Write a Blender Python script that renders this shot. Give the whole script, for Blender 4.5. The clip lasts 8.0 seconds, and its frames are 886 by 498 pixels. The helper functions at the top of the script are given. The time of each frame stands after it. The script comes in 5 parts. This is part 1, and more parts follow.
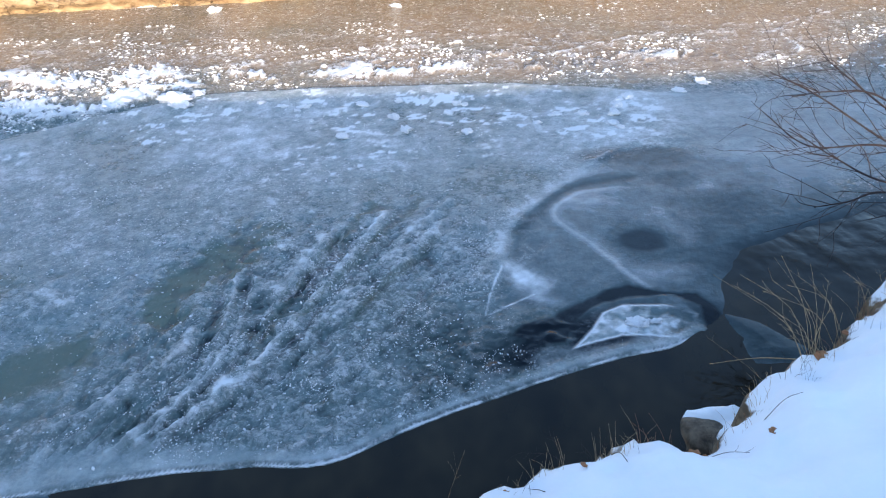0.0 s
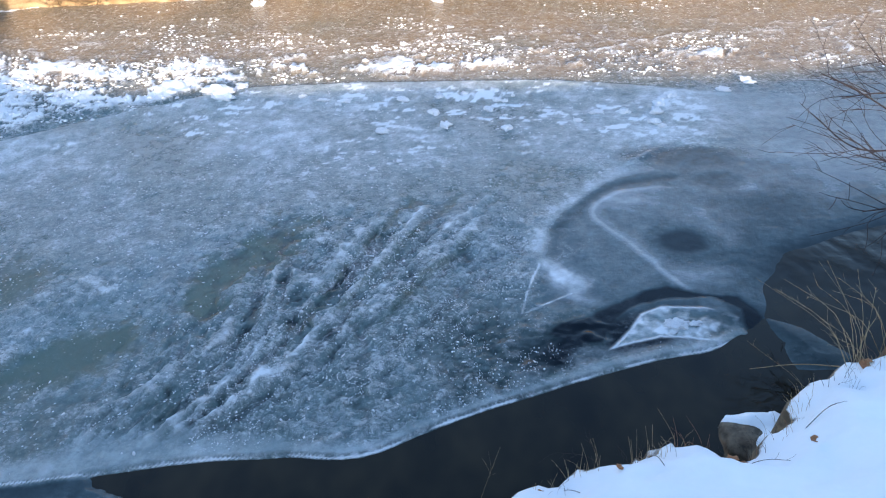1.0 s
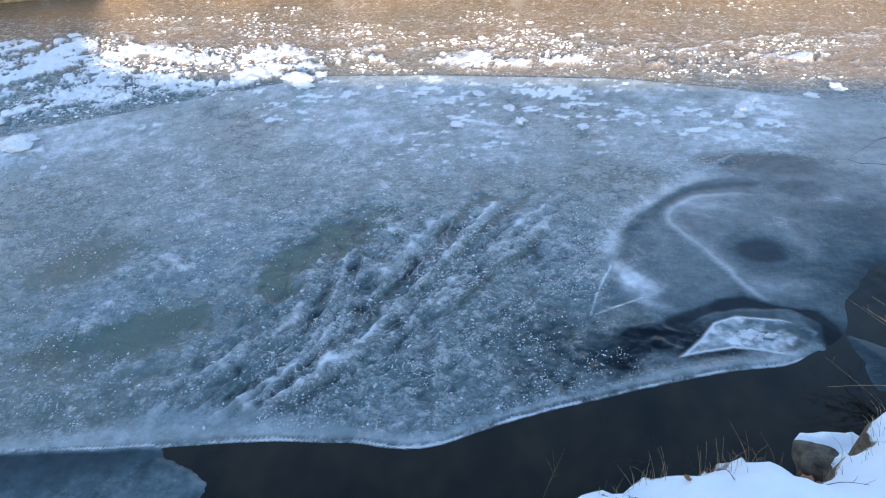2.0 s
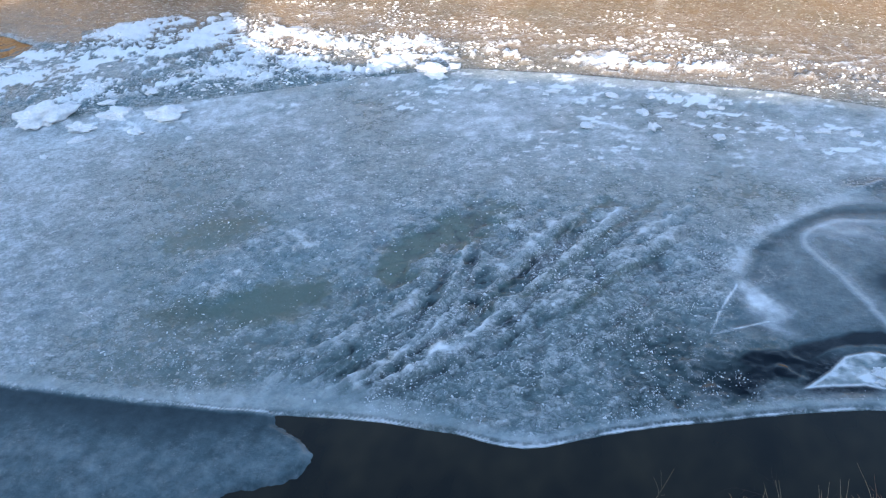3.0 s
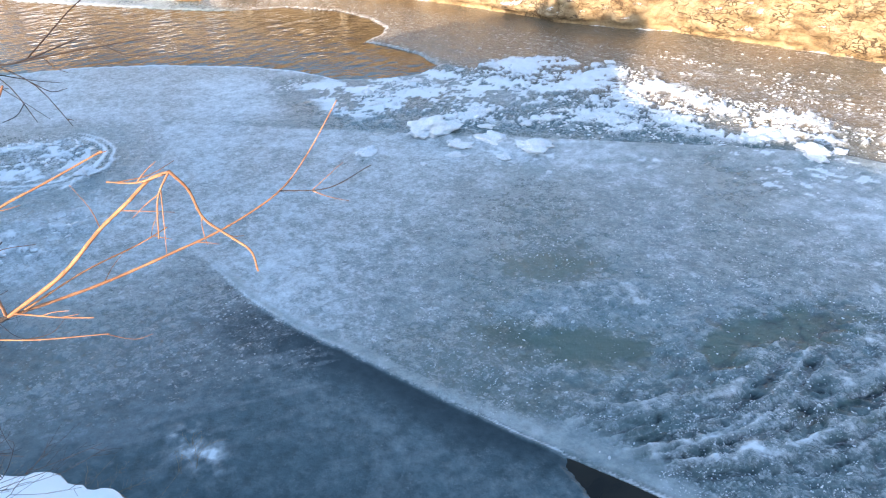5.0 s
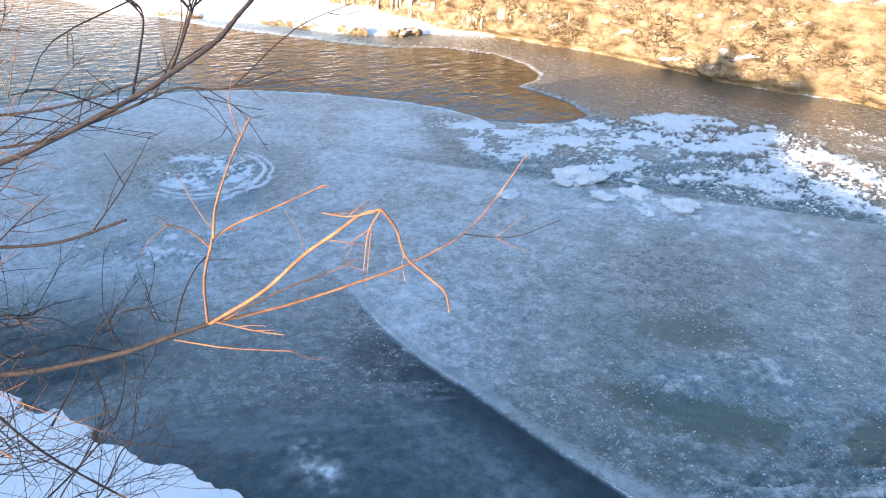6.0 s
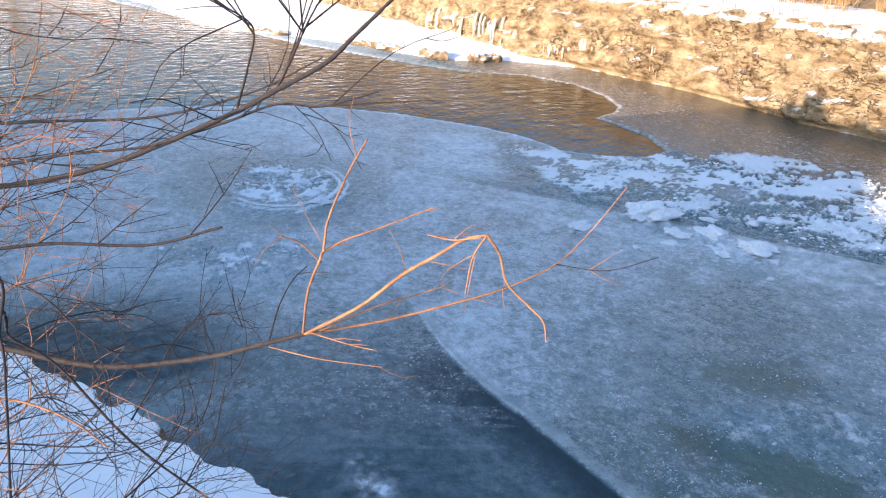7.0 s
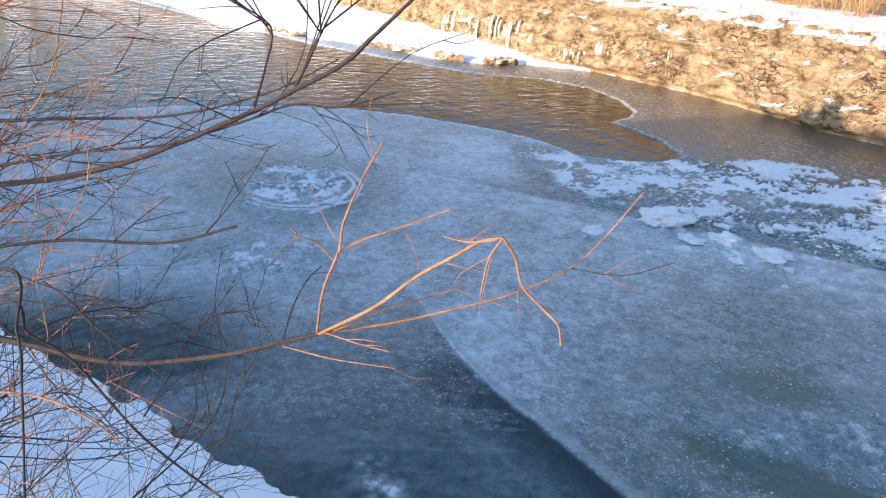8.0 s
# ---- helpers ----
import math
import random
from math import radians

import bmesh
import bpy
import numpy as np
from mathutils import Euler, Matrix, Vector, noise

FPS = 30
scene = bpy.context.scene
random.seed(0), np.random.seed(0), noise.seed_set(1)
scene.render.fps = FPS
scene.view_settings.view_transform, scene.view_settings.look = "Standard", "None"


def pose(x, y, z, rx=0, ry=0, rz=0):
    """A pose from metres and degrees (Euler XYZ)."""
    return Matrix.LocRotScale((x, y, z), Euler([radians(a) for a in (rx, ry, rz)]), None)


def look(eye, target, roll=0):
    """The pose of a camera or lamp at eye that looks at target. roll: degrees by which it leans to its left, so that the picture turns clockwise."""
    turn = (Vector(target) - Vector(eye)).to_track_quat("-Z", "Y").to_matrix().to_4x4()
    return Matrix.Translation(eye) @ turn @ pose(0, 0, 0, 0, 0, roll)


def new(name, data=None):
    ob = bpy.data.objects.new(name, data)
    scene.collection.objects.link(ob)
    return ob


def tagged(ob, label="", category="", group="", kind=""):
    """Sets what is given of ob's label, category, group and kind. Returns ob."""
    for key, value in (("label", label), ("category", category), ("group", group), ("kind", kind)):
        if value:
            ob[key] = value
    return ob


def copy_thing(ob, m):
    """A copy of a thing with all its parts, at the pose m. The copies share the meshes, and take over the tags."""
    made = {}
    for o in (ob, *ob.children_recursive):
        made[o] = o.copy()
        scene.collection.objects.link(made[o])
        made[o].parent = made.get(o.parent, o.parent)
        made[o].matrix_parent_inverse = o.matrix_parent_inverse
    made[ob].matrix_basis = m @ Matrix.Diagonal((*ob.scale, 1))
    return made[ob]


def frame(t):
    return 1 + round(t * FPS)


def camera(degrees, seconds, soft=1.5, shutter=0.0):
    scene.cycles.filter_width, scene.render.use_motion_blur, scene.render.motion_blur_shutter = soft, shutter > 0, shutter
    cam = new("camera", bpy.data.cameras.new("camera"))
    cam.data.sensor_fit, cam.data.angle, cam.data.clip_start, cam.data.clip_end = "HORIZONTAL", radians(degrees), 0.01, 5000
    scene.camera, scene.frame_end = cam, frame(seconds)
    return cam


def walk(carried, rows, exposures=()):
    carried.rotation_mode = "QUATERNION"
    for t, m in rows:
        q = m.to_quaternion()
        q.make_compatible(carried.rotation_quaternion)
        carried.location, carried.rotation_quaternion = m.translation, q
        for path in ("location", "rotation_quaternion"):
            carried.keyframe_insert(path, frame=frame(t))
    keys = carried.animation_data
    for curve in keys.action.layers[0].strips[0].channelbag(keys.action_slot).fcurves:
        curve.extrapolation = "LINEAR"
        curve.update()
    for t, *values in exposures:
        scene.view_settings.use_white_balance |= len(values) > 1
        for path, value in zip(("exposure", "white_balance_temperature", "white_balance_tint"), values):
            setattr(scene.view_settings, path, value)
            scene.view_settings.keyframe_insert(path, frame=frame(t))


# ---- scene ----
cam = camera(59.21, 8.0, soft=1.1)
PATH = [
    (0.0, pose(0.000, 0.000, 4.200, 58.18, 2.25, 0.00)),
    (0.5, pose(-0.008, 0.003, 4.209, 58.03, 2.41, 1.09)),
    (1.0, pose(-0.023, 0.003, 4.211, 57.95, 2.54, 2.87)),
    (2.5, pose(-0.115, 0.001, 4.219, 57.72, 2.36, 12.80)),
    (3.0, pose(-0.146, -0.002, 4.225, 57.80, 2.24, 18.33)),
    (3.5, pose(-0.185, -0.016, 4.240, 58.10, 2.03, 24.48)),
    (4.0, pose(-0.204, -0.046, 4.268, 58.79, 1.99, 31.57)),
    (4.5, pose(-0.224, -0.082, 4.290, 60.19, 1.71, 38.82)),
    (5.0, pose(-0.245, -0.112, 4.299, 61.95, 1.34, 45.65)),
    (5.2, pose(-0.252, -0.127, 4.308, 62.68, 1.11, 48.18)),
    (6.3, pose(-0.290, -0.193, 4.322, 65.82, -1.09, 59.56)),
    (6.5, pose(-0.292, -0.206, 4.325, 66.23, -1.50, 60.90)),
    (7.0, pose(-0.294, -0.219, 4.326, 66.74, -2.15, 63.03)),
    (7.5, pose(-0.296, -0.221, 4.325, 66.85, -2.50, 63.88)),
    (8.0, pose(-0.296, -0.222, 4.325, 66.87, -2.60, 64.22)),
]
EXPOSURES = [(0.0, 1.78, 5800, 11), (2.5, 1.85, 5850, 10), (4.5, 2.03, 6000, 10), (5.2, 1.93, 6000, 10), (6.5, 1.66, 5800, 12), (8.0, 1.40, 5760, 13)]
walk(cam, PATH, EXPOSURES)

# ---- light: low winter sun behind the added, unseen near levee, clear sky ----
SUN_ELEVATION, SUN_X = 13.0, 0.2
sky_world = bpy.data.worlds.new("winter_sky")
sky_world.use_nodes = True
scene.world = sky_world
wn = sky_world.node_tree.nodes
sky_tex = wn.new("ShaderNodeTexSky")
sky_tex.sky_type, sky_tex.sun_disc = "NISHITA", False
sky_tex.sun_elevation, sky_tex.sun_rotation = radians(SUN_ELEVATION), math.atan2(SUN_X, -1.0)
sky_world.node_tree.links.new(sky_tex.outputs[0], wn["Background"].inputs[0])
wn["Background"].inputs[1].default_value = 0.15
sun = new("sun", bpy.data.lights.new("sun", "SUN"))
sun.data.energy, sun.data.angle, sun.data.color = 3.7, radians(0.6), (1.0, 0.73, 0.46)
sun.matrix_world = look((SUN_X * 50, -50, 50 * math.hypot(1, SUN_X) * math.tan(radians(SUN_ELEVATION))), (0, 0, 0))


# ---- small tools ----
def lattice(seed):
    return np.random.RandomState(seed).rand(256, 256)


LATTICES = {}


def value_noise(x, y, seed):
    if seed not in LATTICES:
        LATTICES[seed] = lattice(seed)
    g = LATTICES[seed]
    x, y = np.asarray(x, float), np.asarray(y, float)
    ix, iy = np.floor(x).astype(int), np.floor(y).astype(int)
    fx, fy = x - ix, y - iy
    fx, fy = fx * fx * fx * (fx * (fx * 6 - 15) + 10), fy * fy * fy * (fy * (fy * 6 - 15) + 10)
    a, b = g[ix & 255, iy & 255], g[(ix + 1) & 255, iy & 255]
    c, d = g[ix & 255, (iy + 1) & 255], g[(ix + 1) & 255, (iy + 1) & 255]
    return (a + (b - a) * fx) * (1 - fy) + (c + (d - c) * fx) * fy - 0.5


def fbm(x, y, octaves=4, seed=1):
    """Layered noise, about -0.5 to 0.5."""
    total, amp = 0.0, 0.55
    for k in range(octaves):
        s, c = math.sin(0.7 * k + seed), math.cos(0.7 * k + seed)
        total = total + amp * value_noise((x * c - y * s) * 2 ** k + 37.2 * k, (x * s + y * c) * 2 ** k + 11.7 * k, seed + k)
        amp *= 0.5
    return total


def smooth(a, b, v):
    t = np.clip((v - a) / (b - a), 0, 1)
    return t * t * (3 - 2 * t)


def line_distance(x, y, pts):
    """Signed distance to an open line: positive on its left; and the distance along it."""
    best, sign, along, run = np.full(np.shape(x), 1e9), np.ones(np.shape(x)), np.zeros(np.shape(x)), 0.0
    for (ax, ay), (bx, by) in zip(pts, pts[1:]):
        dx, dy = bx - ax, by - ay
        n = math.hypot(dx, dy)
        t = np.clip(((x - ax) * dx + (y - ay) * dy) / n ** 2, 0, 1)
        d = np.hypot(x - ax - t * dx, y - ay - t * dy)
        side = np.sign(dx * (y - ay) - dy * (x - ax))
        near = d < best - 1e-9
        best, sign, along = np.where(near, d, best), np.where(near, side, sign), np.where(near, run + t * n, along)
        run += n
    return best * sign, along


def area_distance(x, y, pts):
    """Signed distance to a closed outline: positive inside."""
    inside = np.zeros(np.shape(x), bool)
    for (ax, ay), (bx, by) in zip(pts, pts[1:] + pts[:1]):
        if ay != by:
            inside ^= ((ay > y) != (by > y)) & (x < (bx - ax) * (y - ay) / (by - ay) + ax)
    d, _ = line_distance(x, y, pts + pts[:1])
    return np.abs(d) * np.where(inside, 1, -1)


def curve_through(pts, n):
    """n points of a smooth line through pts."""
    p = np.array(pts, float)
    if len(p) == 2:
        return p[0] + (p[1] - p[0]) * np.linspace(0, 1, n)[:, None]
    p = np.vstack([2 * p[0] - p[1], p, 2 * p[-1] - p[-2]])
    out = []
    for t in np.linspace(0, len(pts) - 1 - 1e-6, n):
        i, u = int(t), t - int(t)
        a, b, c, d = p[i:i + 4]
        out.append(0.5 * (2 * b + (c - a) * u + (2 * a - 5 * b + 4 * c - d) * u * u + (3 * b - a - 3 * c + d) * u ** 3))
    return np.array(out)


def mesh_of(name, verts, faces, material, flat=False):
    me = bpy.data.meshes.new(name)
    if isinstance(faces, np.ndarray):
        k = faces.shape[1]
        me.vertices.add(len(verts))
        me.vertices.foreach_set("co", np.asarray(verts, np.float32).ravel())
        me.loops.add(faces.size)
        me.loops.foreach_set("vertex_index", faces.astype(np.int32).ravel())
        me.polygons.add(len(faces))
        me.polygons.foreach_set("loop_start", np.arange(0, faces.size, k, dtype=np.int32))
        me.update(calc_edges=True)
    else:
        me.from_pydata([tuple(v) for v in verts], [], faces)
    if not flat:
        me.polygons.foreach_set("use_smooth", np.ones(len(me.polygons), bool))
    me.materials.append(material)
    me.update()
    return me


def put_part(name, me, parent=None, label=""):
    ob = new(name, me)
    ob.parent = parent
    if label:
        ob["label"] = label
    return ob


def grid_faces(rows, cols):
    i = np.arange(rows * cols).reshape(rows, cols)
    return np.stack([i[:-1, :-1], i[:-1, 1:], i[1:, 1:], i[1:, :-1]], -1).reshape(-1, 4)


def tube(pts, r0, r1, sides=6, n=None):
    """Verts and faces of a tapering round stem along pts."""
    c = curve_through(pts, n or max(3, 4 * len(pts)))
    d = np.gradient(c, axis=0)
    d /= np.linalg.norm(d, axis=1)[:, None] + 1e-9
    up = np.where(np.abs(d[:, 2:3]) < 0.9, [[0, 0, 1.0]], [[1.0, 0, 0]])
    u = np.cross(d, up)
    u /= np.linalg.norm(u, axis=1)[:, None] + 1e-9
    v = np.cross(d, u)
    a = np.linspace(0, 2 * math.pi, sides, endpoint=False)
    r = np.linspace(r0, r1, len(c))[:, None, None]
    ring = c[:, None] + r * (u[:, None] * np.cos(a)[None, :, None] + v[:, None] * np.sin(a)[None, :, None])
    i = np.arange(len(c) * sides).reshape(len(c), sides)
    j = np.roll(i, -1, 1)
    faces = np.stack([i[:-1], j[:-1], j[1:], i[1:]], -1).reshape(-1, 4)
    return ring.reshape(-1, 3), faces


def joined(pieces):
    verts, faces, k = [], [], 0
    for v, f in pieces:
        verts.append(v)
        faces.append(f + k)
        k += len(v)
    return np.vstack(verts), np.vstack(faces)


def ball(level):
    bm = bmesh.new()
    bmesh.ops.create_icosphere(bm, subdivisions=level, radius=1)
    v = np.array([p.co[:] for p in bm.verts])
    f = np.array([[p.index for p in q.verts] for q in bm.faces])
    bm.free()
    return v, f


# ---- materials ----
def material(name, roughness=0.6, colour=(0.5, 0.5, 0.5)):
    m = bpy.data.materials.new(name)
    m.use_nodes = True
    p = m.node_tree.nodes["Principled BSDF"]
    p.inputs["Roughness"].default_value = roughness
    p.inputs["Base Color"].default_value = (*colour, 1)
    return m, m.node_tree.nodes, m.node_tree.links, p


def place_coords(nodes, links, scale=(1, 1, 1)):
    c, mp = nodes.new("ShaderNodeTexCoord"), nodes.new("ShaderNodeMapping")
    mp.inputs["Scale"].default_value = scale
    links.new(c.outputs["Object"], mp.inputs["Vector"])
    return mp.outputs[0]


def noise_node(nodes, links, vec, scale, detail=5.0, rough=0.6):
    n = nodes.new("ShaderNodeTexNoise")
    n.inputs["Scale"].default_value, n.inputs["Detail"].default_value, n.inputs["Roughness"].default_value = scale, detail, rough
    links.new(vec, n.inputs["Vector"])
    return n.outputs["Fac"]


def ramp(nodes, links, fac, stops):
    r = nodes.new("ShaderNodeValToRGB")
    while len(r.color_ramp.elements) < len(stops):
        r.color_ramp.elements.new(0.5)
    for e, (pos, col) in zip(r.color_ramp.elements, stops):
        e.position, e.color = pos, (*col, 1) if len(col) == 3 else col
    links.new(fac, r.inputs[0])
    return r.outputs[0]


def maths(nodes, links, op, a, b=None, c=None, clamp=False):
    m = nodes.new("ShaderNodeMath")
    m.operation, m.use_clamp = op, clamp
    for k, v in enumerate((a, b, c)):
        if v is None:
            continue
        if isinstance(v, (int, float)):
            m.inputs[k].default_value = v
        else:
            links.new(v, m.inputs[k])
    return m.outputs[0]


def mixed(nodes, links, fac, a, b):
    m = nodes.new("ShaderNodeMix")
    m.data_type = "RGBA"
    if isinstance(fac, (int, float)):
        m.inputs[0].default_value = fac
    else:
        links.new(fac, m.inputs[0])
    for k, v in ((6, a), (7, b)):
        if isinstance(v, tuple):
            m.inputs[k].default_value = (*v, 1)
        else:
            links.new(v, m.inputs[k])
    return m.outputs[2]


def bump(nodes, links, p, height, strength, distance):
    b = nodes.new("ShaderNodeBump")
    b.inputs["Strength"].default_value, b.inputs["Distance"].default_value = strength, distance
    links.new(height, b.inputs["Height"])
    links.new(b.outputs[0], p.inputs["Normal"])
    return b


def make_snow():
    m, n, l, p = material("snow", 0.75)
    v = place_coords(n, l)
    a, b = noise_node(n, l, v, 3, 4), noise_node(n, l, v, 60, 3)
    l.new(ramp(n, l, a, [(0.3, (0.80, 0.83, 0.87)), (0.7, (0.88, 0.89, 0.90))]), p.inputs["Base Color"])
    bump(n, l, p, maths(n, l, "MULTIPLY_ADD", b, 0.25, a), 0.5, 0.02)
    return m


def make_bank_soil():
    """Frozen earth with snow lying on whatever faces up."""
    m, n, l, p = material("bank_soil", 0.9)
    v = place_coords(n, l)
    a, b, c = noise_node(n, l, v, 2.5, 6), noise_node(n, l, v, 18, 5), noise_node(n, l, v, 1.2, 3)
    soil = ramp(n, l, b, [(0.25, (0.05, 0.035, 0.02)), (0.5, (0.12, 0.085, 0.05)), (0.75, (0.22, 0.17, 0.10))])
    g = n.new("ShaderNodeNewGeometry")
    s = n.new("ShaderNodeSeparateXYZ")
    l.new(g.outputs["Normal"], s.inputs[0])
    up = maths(n, l, "MULTIPLY_ADD", maths(n, l, "SUBTRACT", b, 0.5), 0.35, s.outputs[2])
    cover = ramp(n, l, up, [(0.50, (0, 0, 0)), (0.60, (1, 1, 1))])
    white = ramp(n, l, a, [(0.3, (0.80, 0.83, 0.87)), (0.7, (0.88, 0.89, 0.90))])
    l.new(mixed(n, l, cover, soil, white), p.inputs["Base Color"])
    bump(n, l, p, maths(n, l, "MULTIPLY_ADD", b, 0.3, a), 0.45, 0.03)
    return m


def make_cliff():
    """Ochre river-bank clay: strata, cracks, crumbly grain, snow on the ledges."""
    m, n, l, p = material("clay_bank", 0.92)
    v = place_coords(n, l)
    vs = place_coords(n, l, (0.9, 0.9, 1.7))
    big, grain, strata = noise_node(n, l, v, 0.9, 5), noise_node(n, l, v, 16, 6, 0.7), noise_node(n, l, vs, 2.4, 6, 0.65)
    # dark strata stops carry recess shade, since frontal sun leaves the relief flat
    col = ramp(n, l, strata, [(0.33, (0.11, 0.072, 0.04)), (0.43, (0.29, 0.205, 0.112)), (0.56, (0.44, 0.335, 0.205)), (0.72, (0.56, 0.46, 0.31))])
    col = mixed(n, l, ramp(n, l, grain, [(0.32, (0.7, 0.7, 0.7)), (0.43, (0, 0, 0))]), col, (0.22, 0.125, 0.05))
    vo = n.new("ShaderNodeTexVoronoi")
    vo.feature, vo.inputs["Scale"].default_value = "DISTANCE_TO_EDGE", 4.6
    wob = n.new("ShaderNodeMix")
    wob.data_type, wob.inputs[0].default_value = "VECTOR", 0.62
    nn = n.new("ShaderNodeTexNoise")
    nn.inputs["Scale"].default_value = 3.0
    l.new(vs, nn.inputs["Vector"])
    l.new(vs, wob.inputs[4])
    l.new(nn.outputs["Color"], wob.inputs[5])
    l.new(wob.outputs[1], vo.inputs["Vector"])
    # cracks, coloured dark for the small shadows inside them
    crack_shade = ramp(n, l, vo.outputs["Distance"], [(0.0, (1, 1, 1)), (0.06, (0, 0, 0))])
    crack_shade = maths(n, l, "MULTIPLY", crack_shade, ramp(n, l, big, [(0.42, (0, 0, 0)), (0.60, (0.95, 0.95, 0.95))]))
    col = mixed(n, l, crack_shade, col, (0.06, 0.035, 0.02))
    g, s = n.new("ShaderNodeNewGeometry"), n.new("ShaderNodeSeparateXYZ")
    l.new(g.outputs["Normal"], s.inputs[0])
    up = maths(n, l, "MULTIPLY_ADD", maths(n, l, "SUBTRACT", grain, 0.5), 0.6, s.outputs[2])
    col = mixed(n, l, ramp(n, l, up, [(0.76, (0, 0, 0)), (0.86, (1, 1, 1))]), col, (0.85, 0.86, 0.88))
    l.new(col, p.inputs["Base Color"])
    h = maths(n, l, "SUBTRACT", maths(n, l, "MULTIPLY_ADD", grain, 0.5, strata), maths(n, l, "MULTIPLY", crack_shade, 0.6))
    bump(n, l, p, h, 1.0, 0.14)
    return m


def make_water():
    m, n, l, p = material("river_water", 0.03, (0.012, 0.016, 0.014))
    p.inputs["IOR"].default_value, p.inputs["Specular IOR Level"].default_value = 1.33, 0.38
    v = place_coords(n, l, (1.5, 1.0, 1))
    a, b = noise_node(n, l, v, 1.7, 2), noise_node(n, l, v, 6.0, 3)
    at = n.new("ShaderNodeAttribute")
    at.attribute_name = "flow"
    h = maths(n, l, "MULTIPLY", maths(n, l, "MULTIPLY_ADD", b, 0.14, a), maths(n, l, "MULTIPLY_ADD", at.outputs["Fac"], 0.95, 0.05))
    l.new(ramp(n, l, a, [(0.3, (0.004, 0.004, 0.003)), (0.7, (0.022, 0.018, 0.010))]), p.inputs["Base Color"])
    bump(n, l, p, h, 1.0, 0.055)
    return m


def make_ice():
    """River ice. Attributes: frost (white cover), clear (black glassy ice), silt (greenish or brown milk)."""
    m, n, l, p = material("river_ice", 0.3)
    p.inputs["IOR"].default_value = 1.31
    v = place_coords(n, l)
    at = n.new("ShaderNodeAttribute")
    at.attribute_name = "cover"
    sep = n.new("ShaderNodeSeparateColor")
    l.new(at.outputs["Color"], sep.inputs[0])
    frost, clear, silt = sep.outputs
    grain = at.outputs["Alpha"]
    fine, mid, grit = noise_node(n, l, v, 30, 7, 0.72), noise_node(n, l, v, 7, 5, 0.65), noise_node(n, l, v, 110, 3, 0.6)
    body = ramp(n, l, mid, [(0.3, (0.078, 0.125, 0.14)), (0.55, (0.135, 0.205, 0.23)), (0.75, (0.19, 0.275, 0.31))])
    body = mixed(n, l, silt, body, (0.080, 0.128, 0.108))
    # brown body colour that imitates the sunlit bank reflected in the far ice
    ma = n.new("ShaderNodeAttribute")
    ma.attribute_name = "tan_reflect"
    tan_reflect = ma.outputs["Fac"]
    body = mixed(n, l, tan_reflect, body, ramp(n, l, mid, [(0.3, (0.13, 0.094, 0.057)), (0.7, (0.25, 0.188, 0.118))]))
    body = mixed(n, l, clear, body, (0.003, 0.007, 0.012))
    f = maths(n, l, "MULTIPLY_ADD", maths(n, l, "SUBTRACT", fine, 0.5), maths(n, l, "MULTIPLY", grain, 1.15), frost)
    f = maths(n, l, "MULTIPLY_ADD", maths(n, l, "SUBTRACT", mid, 0.5), maths(n, l, "MULTIPLY", grain, 0.8), f)
    gate = ramp(n, l, frost, [(0.02, (0, 0, 0)), (0.14, (1, 1, 1))])
    f = maths(n, l, "MULTIPLY", ramp(n, l, f, [(0.10, (0, 0, 0)), (0.42, (0.20, 0.20, 0.20)), (0.62, (0.48, 0.48, 0.48)), (0.85, (0.95, 0.95, 0.95))]), gate)
    # crisp flakes of frazil, a few centimetres across, with broken edges
    warp = n.new("ShaderNodeMix")
    warp.data_type, warp.inputs[0].default_value = "VECTOR", 0.10
    wn_ = n.new("ShaderNodeTexNoise")
    wn_.inputs["Scale"].default_value, wn_.inputs["Detail"].default_value = 11.0, 3.0
    l.new(v, wn_.inputs["Vector"])
    l.new(v, warp.inputs[4])
    l.new(wn_.outputs["Color"], warp.inputs[5])
    for size, low, high in ((8.0, 0.50, 0.75), (19.0, 0.45, 0.80)):
        vo = n.new("ShaderNodeTexVoronoi")
        vo.inputs["Scale"].default_value = size
        l.new(warp.outputs[1], vo.inputs["Vector"])
        sc = n.new("ShaderNodeSeparateColor")
        l.new(vo.outputs["Color"], sc.inputs[0])
        flake = ramp(n, l, vo.outputs["Distance"], [(0.20, (1, 1, 1)), (0.46, (0, 0, 0))])
        edge = ramp(n, l, vo.outputs["Distance"], [(0.0, (0.35, 0.35, 0.35)), (0.30, (1, 1, 1))])
        flake = maths(n, l, "MULTIPLY", maths(n, l, "MULTIPLY", flake, edge), ramp(n, l, sc.outputs[0], [(low, (0, 0, 0)), (low + 0.25, (high, high, high))]))
        flake = maths(n, l, "MULTIPLY", flake, ramp(n, l, maths(n, l, "MULTIPLY_ADD", fine, 0.8, maths(n, l, "MULTIPLY", frost, 0.9)), [(0.50, (0, 0, 0)), (0.64, (1, 1, 1))]))
        flake = maths(n, l, "MULTIPLY", maths(n, l, "MULTIPLY", flake, gate), grain)
        f = maths(n, l, "MAXIMUM", f, flake)
    # long streaks of slush pushed into fanning lanes
    la = n.new("ShaderNodeAttribute")
    la.attribute_name = "lane"
    ls = n.new("ShaderNodeSeparateXYZ")
    l.new(la.outputs["Vector"], ls.inputs[0])
    lm = n.new("ShaderNodeMapping")
    lm.inputs["Scale"].default_value = (1.0, 0.30, 0.0)
    l.new(la.outputs["Vector"], lm.inputs["Vector"])
